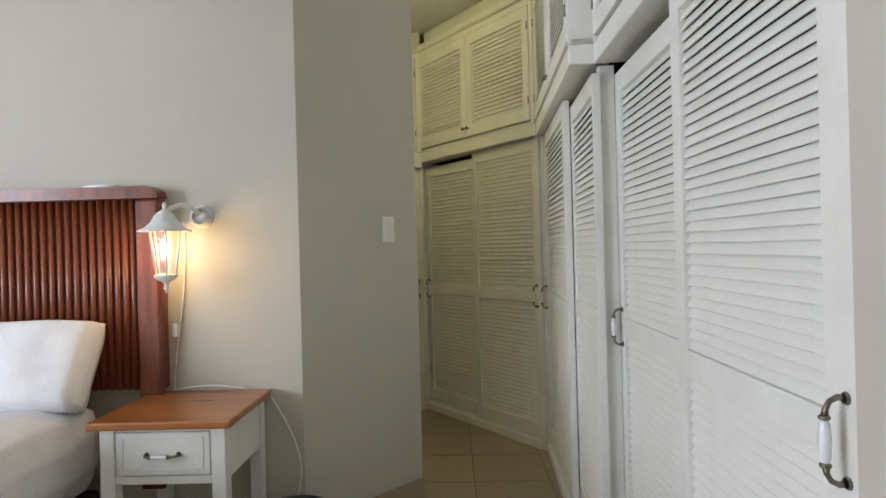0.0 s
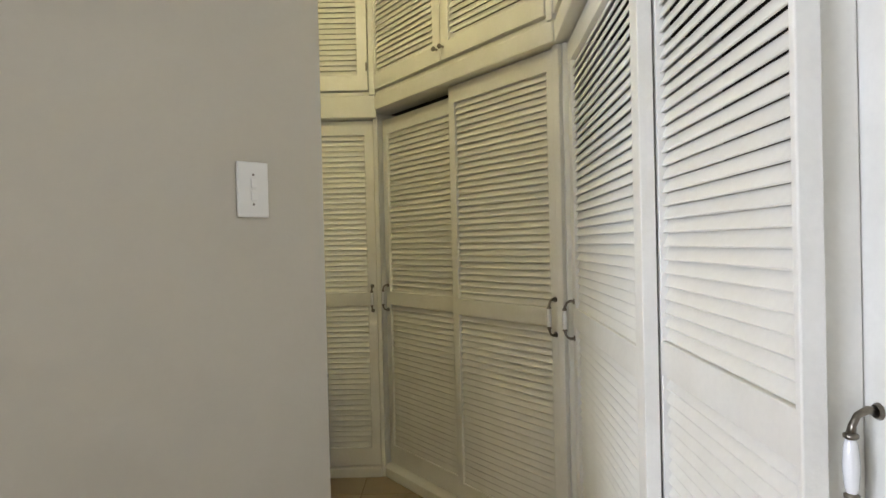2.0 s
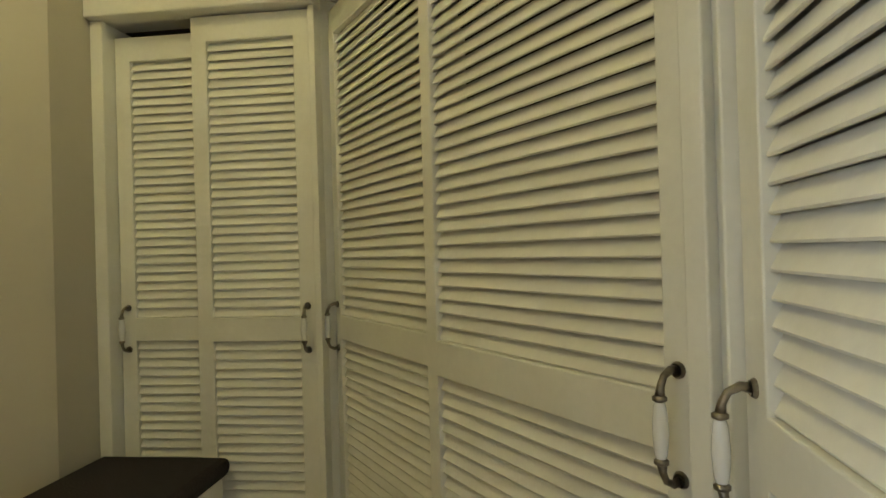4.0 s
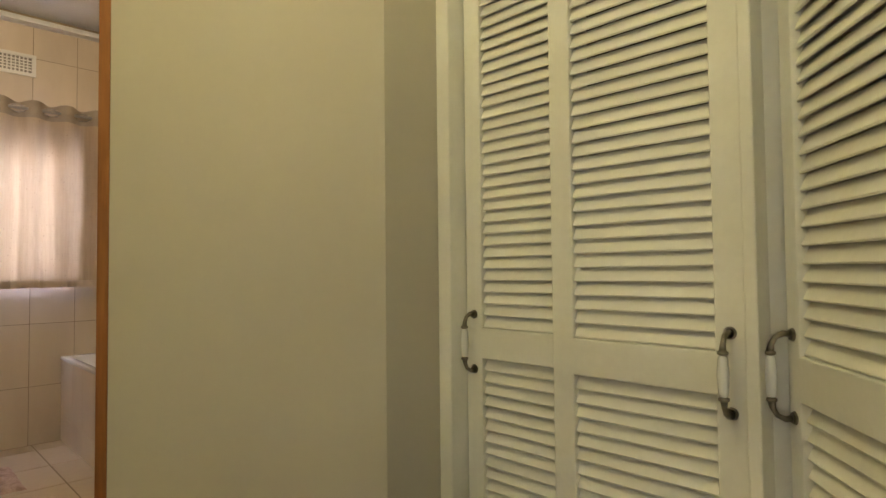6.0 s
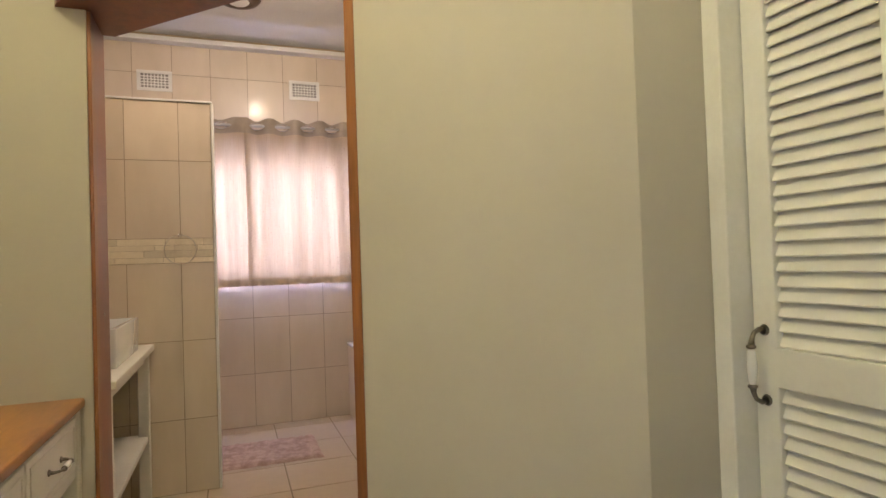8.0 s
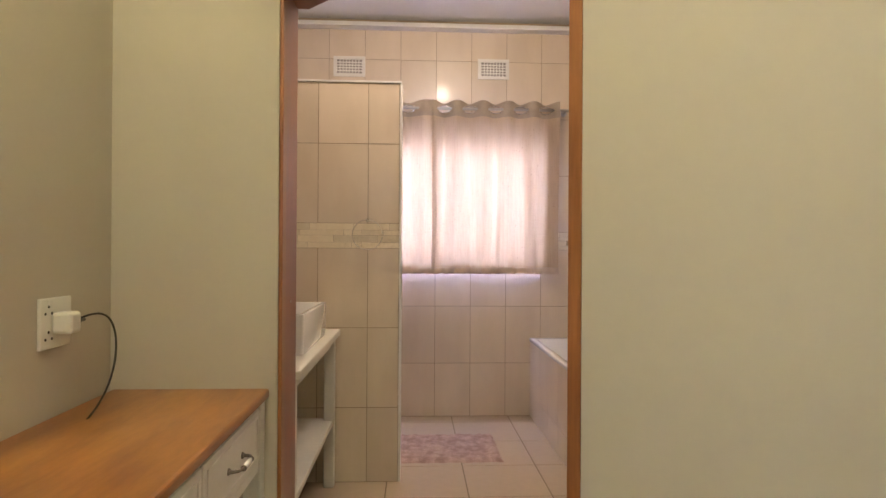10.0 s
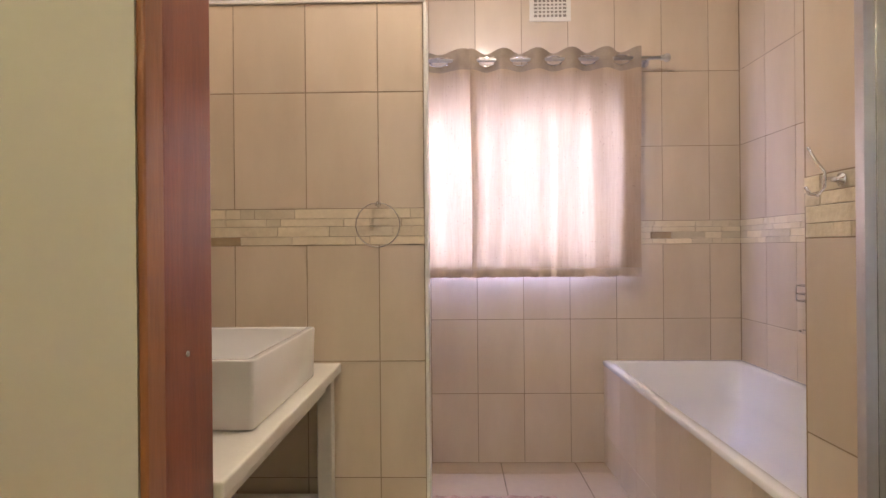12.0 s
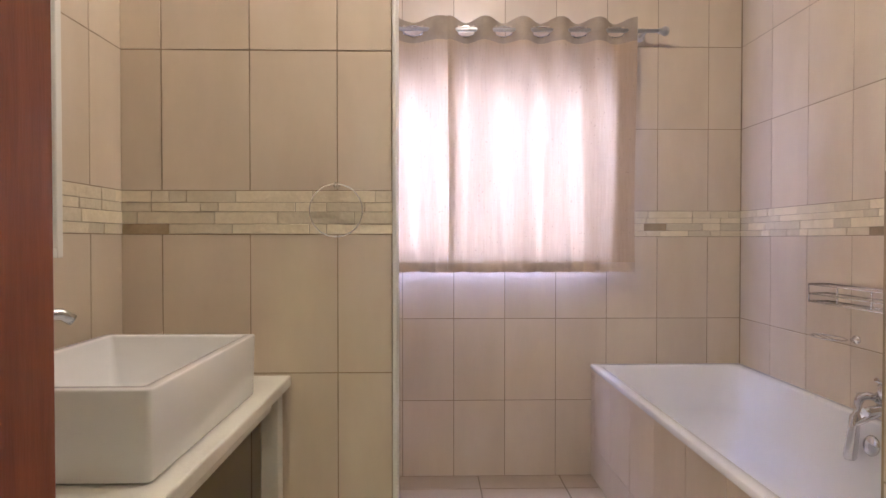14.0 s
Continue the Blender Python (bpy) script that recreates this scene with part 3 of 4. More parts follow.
def small_table(name, m, w, d, h, label, category, drawers, top=0.028, over=0.03, leg=0.05, apron=0.17, topmat=WOODTOP):
    """A painted table with a stained wooden top, drawers and four legs; front faces local -y, origin at the front left foot."""
    u = thing(name, m, label, category)
    bm = N()
    box(bm, -over, w + over, -over, d + 0.002, h - top, h, 0.007)
    part("tabletop", bm, topmat, u, "orange-brown stained wooden top")
    za, zb = h - top - apron - 0.03, h - top - 0.001
    for x in (0, w - leg):
        for y in (0, d - leg):
            bm = N()
            box(bm, x, x + leg, y, y + leg, 0, zb, 0.004)
            part("leg", bm, WHITE, u)
    for x0, x1, y0, y1 in ((0.008, 0.026, leg, d - leg), (w - 0.026, w - 0.008, leg, d - leg), (leg, w - leg, d - 0.026, d - 0.008)):
        bm = N()
        box(bm, x0, x1, y0, y1, za, zb, 0.002)
        part("apron", bm, WHITE, u)
    for z0, z1 in ((za, za + 0.028), (zb - 0.014, zb)):
        bm = N()
        box(bm, leg, w - leg, 0.006, 0.03, z0, z1, 0.002)
        part("rail", bm, WHITE, u)
    step = (w - 2 * leg) / drawers
    for i in range(drawers):
        a, b = leg + i * step + 0.004, leg + (i + 1) * step - 0.004
        bm = N()
        box(bm, a, b, 0.003, 0.022, za + 0.031, zb - 0.016, 0.004)
        box(bm, a, b, 0.022, d - 0.06, za + 0.035, zb - 0.05)
        dr = part("drawer", bm, WHITE, u)
        bm = N()
        c, r = (za + zb) / 2 + 0.006, 0.022
        for x0, x1, z0, z1 in ((a + r, b - r, za + 0.050, za + 0.054), (a + r, b - r, zb - 0.038, zb - 0.034), (a + r, a + r + 0.004, za + 0.05, zb - 0.034), (b - r - 0.004, b - r, za + 0.05, zb - 0.034)):
            box(bm, x0, x1, 0.0, 0.0035, z0, z1)
        part("moulding", bm, WHITE, dr)
        hd = piece("handle", HANDLE, dr, None, pose((a + b) / 2, 0.003, c, 0, 90, 0) @ Matrix.Diagonal((0.85, 0.85, 0.85, 1)))
        hd["label"] = "pewter pull with white ceramic grip"
    return u


small_table("bedside_table", pose(-0.417, 2.085, 0), 0.432, 0.415, 0.682, "white painted bedside table with a stained wooden top", "bedside table", 1, apron=0.165)
small_table("dressing_table", pose(-0.295, 3.305, 0, 0, 0, 180), 0.980, 0.430, 0.766, "white painted dressing table with a stained wooden top and drawers", "dressing table", 2, apron=0.165, over=0.012, topmat=GOLDTOP)

bm = N()
lathe(bm, [(0.055, 0), (0.06, 0.006), (0.05, 0.012), (0, 0.013)], Matrix.Translation((-0.62, 2.47, 1.521)) @ Matrix.Diagonal((1.4, 0.6, 1, 1)), 24)
tagged(part("soap_dish", bm, CERAMIC), "small white dish on top of the headboard", "dish")


def wall_lantern():
    u = thing("wall_lantern", pose(-0.312, 2.51, -0.025), "lit white metal carriage lantern on the bedroom wall", "wall lamp")
    yc = -0.145
    bm = N()
    lathe(bm, [(0, 0.03), (0.03, 0.028), (0.045, 0.016), (0.05, 0.0)], pose(0.085, 0, 1.42, 90), 24)
    part("wall_plate", bm, PLASTIC, u)
    bm = N()
    tube(bm, arc(12, lambda t: (0.085 - 0.085 * t, -0.02 - 0.125 * t, 1.43 + 0.035 * math.sin(math.pi * t))), 0.010)
    part("arm", bm, PLASTIC, u)
    bm = N()
    lathe(bm, [(0.0, 1.475), (0.006, 1.47), (0.009, 1.455), (0.005, 1.448), (0.012, 1.44), (0.034, 1.425), (0.050, 1.395), (0.070, 1.375), (0.098, 1.362), (0.098, 1.357), (0.06, 1.362)], Matrix.Translation((0, yc, 0)), 24)
    part("roof", bm, PLASTIC, u)
    bm = N()
    for k in range(6):
        a = k * math.pi / 3
        tube(bm, [(0.062 * math.cos(a), yc + 0.062 * math.sin(a), 1.362), (0.038 * math.cos(a), yc + 0.038 * math.sin(a), 1.185)], 0.0035, 6)
    part("cage", bm, PLASTIC, u)
    bm = N()
    lathe(bm, [(0.044, 1.190), (0.042, 1.180), (0.026, 1.168), (0.010, 1.160), (0.007, 1.145), (0.011, 1.138), (0.004, 1.125), (0, 1.115)], Matrix.Translation((0, yc, 0)), 20)
    part("finial", bm, PLASTIC, u)
    for k in range(6):
        a0, a1 = k * math.pi / 3, (k + 1) * math.pi / 3
        bm = N()
        q = [(0.060 * math.cos(a0), yc + 0.060 * math.sin(a0), 1.360), (0.060 * math.cos(a1), yc + 0.060 * math.sin(a1), 1.360),
             (0.037 * math.cos(a1), yc + 0.037 * math.sin(a1), 1.188), (0.037 * math.cos(a0), yc + 0.037 * math.sin(a0), 1.188)]
        bm.faces.new([bm.verts.new(p) for p in q])
        ob = part("pane", bm, LAMPGLASS, u)
        ob.visible_shadow = False
    bm = N()
    lathe(bm, [(0.012, 1.34), (0.013, 1.315), (0.024, 1.28), (0.022, 1.255), (0, 1.235)], Matrix.Translation((0, yc, 0)), 16)
    ob = part("bulb", bm, BULB, u, "glowing warm bulb")
    ob.visible_shadow = False


wall_lantern()
bm = N()
tube(bm, arc(20, lambda t: (-0.30 - 0.045 * t + 0.012 * math.sin(5 * t), 2.500, 1.38 - 0.72 * t)), 0.003, 6)
tube(bm, arc(16, lambda t: (-0.35 + 0.30 * t, 2.495 - 0.02 * math.sin(3 * t), 0.686 + 0.02 * math.sin(math.pi * t))), 0.003, 6)
tube(bm, arc(20, lambda t: (0.04 + 0.13 * math.sin(math.pi * (t * 0.9)) , 2.49 - 0.05 * t, 0.66 - 0.56 * t)), 0.003, 6)
cord = tagged(part("lamp_cord", bm, PLASTIC), "thin white lamp cable hanging over the bedside table", "cable")
bm = N()
box(bm, -0.352, -0.330, 2.478, 2.500, 0.905, 0.962, 0.007)
part("inline_switch", bm, PLASTIC, cord)


def light_switch():
    u = thing("light_switch", pose(0.500, 2.8555, 0, 0, 0, 46.5), "white rectangular light switch plate on the slanted wall", "switch")
    bm = N()
    box(bm, -0.036, 0.036, -0.010, -0.001, 1.276, 1.396, 0.003)
    part("plate", bm, PLASTIC, u)
    for z in (1.350, 1.322):
        bm = N()
        box(bm, -0.007, 0.007, -0.014, -0.010, z - 0.011, z + 0.011, 0.002)
        part("rocker", bm, PLASTIC, u)
    bm = N()
    for z in (1.368, 1.304):
        lathe(bm, [(0.003, 0), (0.002, 0.002), (0, 0.002)], pose(0, -0.010, z, 90), 8)
    part("screw", bm, PEWTER, u)


light_switch()
bm = N()
lathe(bm, [(0.10, 0.0), (0.125, 0.02), (0.13, 0.26), (0.135, 0.275), (0.125, 0.275), (0.12, 0.25), (0.11, 0.03), (0, 0.02)], Matrix.Translation((0.185, 2.29, 0)), 28)
tagged(part("waste_bin", bm, BLACK), "round black waste bin beside the bedside table", "bin")

# ---- dressing passage ----


def stool():
    u = thing("stool", pose(0.102, 4.425, 0), "low dark wooden stool with a black padded seat", "stool")
    bm = N()
    box(bm, -0.205, 0.205, -0.19, 0.185, 0.512, 0.565, 0.022)
    part("seat", bm, BLACKFAB, u)
    bm = N()
    box(bm, -0.19, 0.19, -0.155, 0.155, 0.455, 0.512, 0.004)
    part("apron", bm, VANITY, u, "pale band below the seat")
    for x in (-0.17, 0.17):
        for y in (-0.135, 0.135):
            bm = N()
            box(bm, x - 0.018, x + 0.018, y - 0.018, y + 0.018, 0, 0.455, 0.004)
            part("leg", bm, DARKWOOD, u)


stool()


def ceiling_lamp(name, at, r, label, shade, ring):
    u = thing(name, pose(*at), label, "ceiling lamp")
    bm = N()
    lathe(bm, [(r, 0), (r, -0.012), (r * 0.86, -0.030), (r * 0.55, -0.034), (r * 0.50, -0.026), (0, -0.026)], Matrix(), 28)
    part("ring", bm, ring, u)
    bm = N()
    lathe(bm, [(r * 0.48, -0.030), (r * 0.40, -0.040), (r * 0.2, -0.045), (0, -0.046)], Matrix(), 24)
    ob = part("lens", bm, shade, u, "lit lamp face")
    ob.visible_shadow = False


ceiling_lamp("ceiling_spot", (-2.93, 3.82, CEIL_BATH), 0.13, "round brown ceiling lamp in the bathroom, unlit", PLASTIC, BRONZE)
ceiling_lamp("ceiling_spot", (-2.10, 4.0, CEIL_BATH), 0.12, "lit round ceiling lamp inside the bathroom doorway", BULBW, BRONZE)
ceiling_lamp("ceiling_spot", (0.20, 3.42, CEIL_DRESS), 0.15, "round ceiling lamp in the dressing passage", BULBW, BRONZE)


def socket_and_lead():
    u = thing("wall_socket", pose(-1.0, 2.87, 0.99), "white wall socket above the dressing table", "socket")
    bm = N()
    box(bm, -0.06, 0.06, 0.001, 0.010, -0.06, 0.06, 0.003)
    part("plate", bm, PLASTIC, u)
    for z in (-0.030, 0.030):
        bm = N()
        # raised black discs take the place of the holes' shade
        for hx, hz in ((0.030, 0.010), (0.042, -0.006), (0.018, -0.006)):
            lathe(bm, [(0.0035, 0), (0.0035, 0.0008), (0, 0.0008)], pose(hx, 0.010, z + hz, -90), 10)
        part("outlet", bm, BLACK, u, "three black discs standing in for shaded pin holes")
    bm = N()
    box(bm, 0.020, 0.034, 0.010, 0.014, 0.043, 0.055, 0.001)
    part("rocker", bm, PLASTIC, u)
    v = thing("power_lead", pose(-1.0, 2.88, 0.99), "black power lead hanging from the wall socket", "cable")
    bm = N()
    box(bm, -0.024, 0.024, 0.001, 0.046, -0.026, 0.026, 0.008)
    part("adapter", bm, PLASTIC, v, "white plug-in adapter")
    bm = N()
    lathe(bm, [(0.0, 0), (0.0065, 0), (0.0065, 0.030), (0.0045, 0.034), (0.0038, 0.050)], Matrix.Translation((-0.0235, 0.024, 0)) @ pose(0, 0, 0, 0, -92), 10)
    part("plug", bm, BLACK, v)
    bm = N()
    tube(bm, arc(24, lambda t: (-0.068 - 0.15 * math.sin(math.pi * min(1, t * 1.05)) ** 0.8 + 0.10 * t, 0.02 + 0.07 * t, 0.004 + 0.02 * math.sin(math.pi * t * 2) - 0.24 * t ** 1.5)), 0.0028, 8)
    part("lead", bm, BLACK, v)


socket_and_lead()

# ---- bathroom ----


def bath_tub():
    u = thing("bath_tub", pose(0, 0, 0), "white built-in bath with a tiled front panel", "bath")
    x0, x1, y0, y1, z = WX + 0.008, -1.742, 4.552, 5.296, 0.552
    bm = N()
    # rim and sunken basin, from nested rounded outlines

    def ring(ix, iy, zz, rad, n=8):
        pts = []
        for cx, cy, a0 in ((x1 - ix - rad, y1 - iy - rad, 0), (x0 + ix + rad, y1 - iy - rad, 90), (x0 + ix + rad, y0 + iy + rad, 180), (x1 - ix - rad, y0 + iy + rad, 270)):
            for k in range(n):
                a = radians(a0 + 90 * k / (n - 1))
                pts.append(bm.verts.new((cx + rad * math.cos(a), cy + rad * math.sin(a), zz)))
        return pts
    rs = [ring(0, 0, z - 0.022, 0.005), ring(0, 0, z - 0.004, 0.005), ring(0.004, 0.004, z, 0.006), ring(0.042, 0.042, z - 0.001, 0.045), ring(0.049, 0.049, z - 0.008, 0.055),
          ring(0.10, 0.085, z - 0.20, 0.09), ring(0.15, 0.11, z - 0.36, 0.11), ring(0.22, 0.17, z - 0.41, 0.10), ring(0.5, 0.30, z - 0.415, 0.05)]
    for a, b in zip(rs, rs[1:]):
        for k in range(len(a)):
            f = bm.faces.new((a[k], a[(k + 1) % len(a)], b[(k + 1) % len(b)], b[k]))
            f.smooth = True
    bm.faces.new(rs[-1])
    bmesh.ops.recalc_face_normals(bm, faces=bm.faces)
    part("tub", bm, ACRYLIC, u)
    bm = N()
    box(bm, x0, x1, y0 + 0.016, y0 + 0.05, 0, z - 0.023)
    panel = part("panel", bm, GROUT, u)
    xs = [x0 + 0.05]
    while xs[-1] < x1:
        xs.append(xs[-1] + 0.2505)
    cols = [(x0, xs[0])] + [(a, min(b, x1)) for a, b in zip(xs, xs[1:])]
    for a, b in cols:
        for q0, q1 in ((0.002, 0.16), (0.16, z - 0.024)):
            bm = N()
            box(bm, a + 0.0015, b - 0.0015, y0 + 0.006, y0 + 0.0165, q0 + 0.0015, q1 - 0.0015)
            part("tile", bm, TILE, panel)
    bm = N()
    lathe(bm, [(0.032, 0), (0.034, 0.006), (0.028, 0.012), (0, 0.012)], pose(-2.66, 5.196, 0.495, 80), 20)
    part("overflow", bm, CHROME, u, "chrome overflow plate")


bath_tub()


def bath_mixer():
    u = thing("bath_mixer", pose(-2.645, 5.296, 0.64), "chrome bath mixer with a hand shower", "tap")
    bm = N()
    lathe(bm, [(0.062, 0), (0.062, 0.010), (0.050, 0.018), (0.042, 0.050), (0.030, 0.064), (0, 0.068)], pose(0, 0, 0.01, 90), 24)
    tube(bm, [(-0.055, -0.045, 0.0), (0.055, -0.045, 0.0)], 0.024, 16)
    part("body", bm, CHROME, u)
    bm = N()
    lathe(bm, [(0.026, 0), (0.030, 0.02), (0.022, 0.045), (0, 0.05)], Matrix.Translation((0, -0.055, 0.015)) @ pose(0, 0, 0, 25), 18)
    tube(bm, [(0, -0.065, 0.05), (0.0, -0.105, 0.075)], 0.007, 10)
    part("lever", bm, CHROME, u)
    bm = N()
    tube(bm, arc(8, lambda t: (0, -0.05 - 0.09 * t, -0.02 - 0.012 * t * t)), 0.015, 12)
    part("spout", bm, CHROME, u)
    bm = N()
    tube(bm, [(-0.045, -0.055, 0.0), (-0.070, -0.075, 0.004), (-0.086, -0.088, -0.004), (-0.090, -0.092, -0.022), (-0.094, -0.096, -0.060), (-0.096, -0.098, -0.074), (-0.106, -0.108, -0.215), (-0.106, -0.108, -0.222)], 0.012, 16,
         radii=[0.012, 0.013, 0.015, 0.013, 0.009, 0.017, 0.020, 0.016])
    part("hand_shower", bm, CHROME, u)
    bm = N()
    tube(bm, arc(24, lambda t: (0.02 - 0.10 * math.sin(math.pi * t), -0.075 - 0.03 * math.sin(math.pi * t), -0.02 - 0.085 * math.sin(math.pi * t) + 0.02 * t)), 0.006, 8)
    part("hose", bm, CHROME, u)


bath_mixer()


def wire_rack():
    u = thing("bath_rack", pose(-2.775, 5.296, 0.958), "chrome wire soap rack on the tiles above the bath", "rack")
    for z in (0.035, 0.0, -0.03):
        bm = N()
        pts = [(-0.24, -0.003, z), (-0.245, -0.07, z), (-0.23, -0.085, z), (0.23, -0.085, z), (0.245, -0.07, z), (0.24, -0.003, z)]
        tube(bm, pts, 0.003, 8)
        tube(bm, [(-0.24, -0.004, z), (0.24, -0.004, z)], 0.003, 8)
        part("wire", bm, CHROME, u)
    for x in (-0.235, -0.08, 0.08, 0.235):
        bm = N()
        tube(bm, [(x, -0.083, -0.03), (x, -0.083, 0.035)], 0.003, 8)
        part("upright", bm, CHROME, u)
    for k in range(9):
        bm = N()
        x = -0.2 + 0.05 * k
        tube(bm, [(x, -0.004, -0.03), (x, -0.085, -0.03)], 0.002, 6)
        part("wire", bm, CHROME, u)


wire_rack()


def soap_holder():
    u = thing("soap_holder", pose(-2.925, 5.296, 0.803), "small chrome soap holder on the bath wall", "soap holder")
    bm = N()
    pts = arc(25, lambda t: (0.075 * math.cos(2 * math.pi * t), -0.065 + 0.045 * math.sin(2 * math.pi * t), 0))
    tube(bm, pts, 0.003, 8)
    part("ring", bm, CHROME, u)
    bm = N()
    lathe(bm, [(0.016, 0), (0.016, 0.008), (0.006, 0.012), (0.005, 0.024)], pose(0.06, 0, 0, 90), 14)
    part("mount", bm, CHROME, u)
    for k in range(3):
        bm = N()
        y = -0.045 - 0.02 * k
        tube(bm, [(-0.07, y, 0), (0, y, -0.008), (0.07, y, 0)], 0.002, 6)
        part("wire", bm, CHROME, u)


soap_holder()


def towel_ring():
    u = thing("towel_ring", pose(-2.506, 3.497, 1.318), "chrome towel ring on the tiled partition", "towel ring")
    bm = N()
    lathe(bm, [(0.010, 0), (0.010, 0.005), (0.005, 0.009), (0.004, 0.022), (0, 0.024)], pose(0.004, 0, 0, 0, 90), 14)
    part("mount", bm, CHROME, u)
    bm = N()
    tube(bm, arc(41, lambda t: (0.024, 0.075 * math.sin(2 * math.pi * t), -0.073 + 0.075 * math.cos(2 * math.pi * t))), 0.0019, 8)
    part("ring", bm, CHROME, u)


towel_ring()


def robe_hook():
    u = thing("robe_hook", pose(-1.61, 4.483, 1.285) @ Matrix.Scale(0.72, 4), "chrome robe hook on the tiled wing wall", "hook")
    bm = N()
    lathe(bm, [(0.018, 0), (0.018, 0.006), (0.008, 0.010), (0.007, 0.045)], pose(0, 0, 0, 90), 14)
    part("mount", bm, CHROME, u)
    bm = N()
    tube(bm, [(-0.04, -0.065, 0.09), (-0.02, -0.055, 0.05), (0, -0.046, 0.02), (0, -0.046, -0.02), (-0.012, -0.055, -0.04), (-0.03, -0.066, -0.035), (-0.04, -0.072, -0.015)], 0.0045, 10)
    part("hook", bm, CHROME, u)


robe_hook()


def vanity():
    x0, x1, y0, y1, h = -2.500, -1.482, 2.885, 3.365, 0.772
    u = thing("vanity_stand", pose(0, 0, 0), "white painted open vanity stand with a lower shelf", "vanity")
    bm = N()
    box(bm, x0, x1, y0, y1, h - 0.032, h, 0.005)
    part("worktop", bm, VANITY, u)
    bm = N()
    box(bm, x0 + 0.01, x1 - 0.01, y0 + 0.01, y1 - 0.03, 0.300, 0.328, 0.004)
    part("shelf", bm, VANITY, u)
    for x in (x0 + 0.012, x1 - 0.062):
        for y in (y0 + 0.02, y1 - 0.072):
            bm = N()
            box(bm, x, x + 0.05, y, y + 0.05, 0, h - 0.033, 0.004)
            part("leg", bm, VANITY, u)
    bm = N()
    box(bm, x0 + 0.062, x1 - 0.062, y1 - 0.06, y1 - 0.04, h - 0.085, h - 0.033, 0.003)
    part("rail", bm, VANITY, u)


vanity()


def basin():
    u = thing("wash_basin", pose(0, 0, 0), "white rectangular ceramic basin standing on the vanity", "basin")
    x0, x1, y0, y1, z0, z1 = -2.292, -1.747, 2.955, 3.326, 0.773, 0.926
    bm = N()

    def loop(i, z, r, n=5):
        out = []
        for cx, cy, a0 in ((x1 - i - r, y1 - i - r, 0), (x0 + i + r, y1 - i - r, 90), (x0 + i + r, y0 + i + r, 180), (x1 - i - r, y0 + i + r, 270)):
            for k in range(n):
                a = radians(a0 + 90 * k / (n - 1))
                out.append(bm.verts.new((cx + r * math.cos(a), cy + r * math.sin(a), z)))
        return out
    ls = [loop(0.008, z0, 0.012), loop(0.004, z0 + 0.003, 0.012), loop(0.003, z0 + 0.006, 0.012), loop(0, z1 - 0.004, 0.009), loop(0.0012, z1 - 0.0012, 0.009), loop(0.004, z1, 0.009), loop(0.020, z1, 0.008), loop(0.023, z1 - 0.002, 0.008), loop(0.024, z1 - 0.006, 0.008),
          loop(0.032, z0 + 0.040, 0.02), loop(0.06, z0 + 0.025, 0.04), loop(0.14, z0 + 0.020, 0.03)]
    for a, b in zip(ls, ls[1:]):
        for k in range(len(a)):
            f = bm.faces.new((a[k], a[(k + 1) % len(a)], b[(k + 1) % len(b)], b[k]))
            f.smooth = True
    bm.faces.new(ls[-1]), bm.faces.new(ls[0][::-1])
    bmesh.ops.recalc_face_normals(bm, faces=bm.faces)
    part("bowl", bm, CERAMIC, u)
    bm = N()
    lathe(bm, [(0.024, 0), (0.022, 0.004), (0, 0.004)], Matrix.Translation((-2.02, 3.14, z0 + 0.021)), 18)
    part("waste", bm, CHROME, u)


basin()


def basin_tap():
    u = thing("basin_tap", pose(-2.02, 2.878, 1.0), "chrome wall spout above the basin", "tap")
    bm = N()
    lathe(bm, [(0.03, 0), (0.03, 0.008), (0.016, 0.012)], pose(0, 0, 0, -90), 18)
    part("flange", bm, CHROME, u)
    bm = N()
    tube(bm, [(0, 0.006, 0), (-0.02, 0.05, 0.004), (-0.06, 0.10, 0.002), (-0.075, 0.115, -0.012)], 0.013, 14)
    part("spout", bm, CHROME, u)


basin_tap()


def mirror():
    u = thing("mirror", pose(0, 2.878, 0), "wall mirror with a white frame above the basin", "mirror")
    x0, x1, z0, z1 = -2.195, -1.62, 1.12, 1.95
    bm = N()
    box(bm, x0 + 0.02, x1 - 0.02, 0.004, 0.02, z0 + 0.02, z1 - 0.02)
    part("mirror_glass", bm, MIRROR, u)
    for a, b, c, d in ((x0, x0 + 0.022, z0, z1), (x1 - 0.022, x1, z0, z1), (x0 + 0.022, x1 - 0.022, z0, z0 + 0.022), (x0 + 0.022, x1 - 0.022, z1 - 0.022, z1)):
        bm = N()
        box(bm, a, b, 0.002, 0.034, c, d, 0.003)
        part("frame", bm, PLASTIC, u)


mirror()


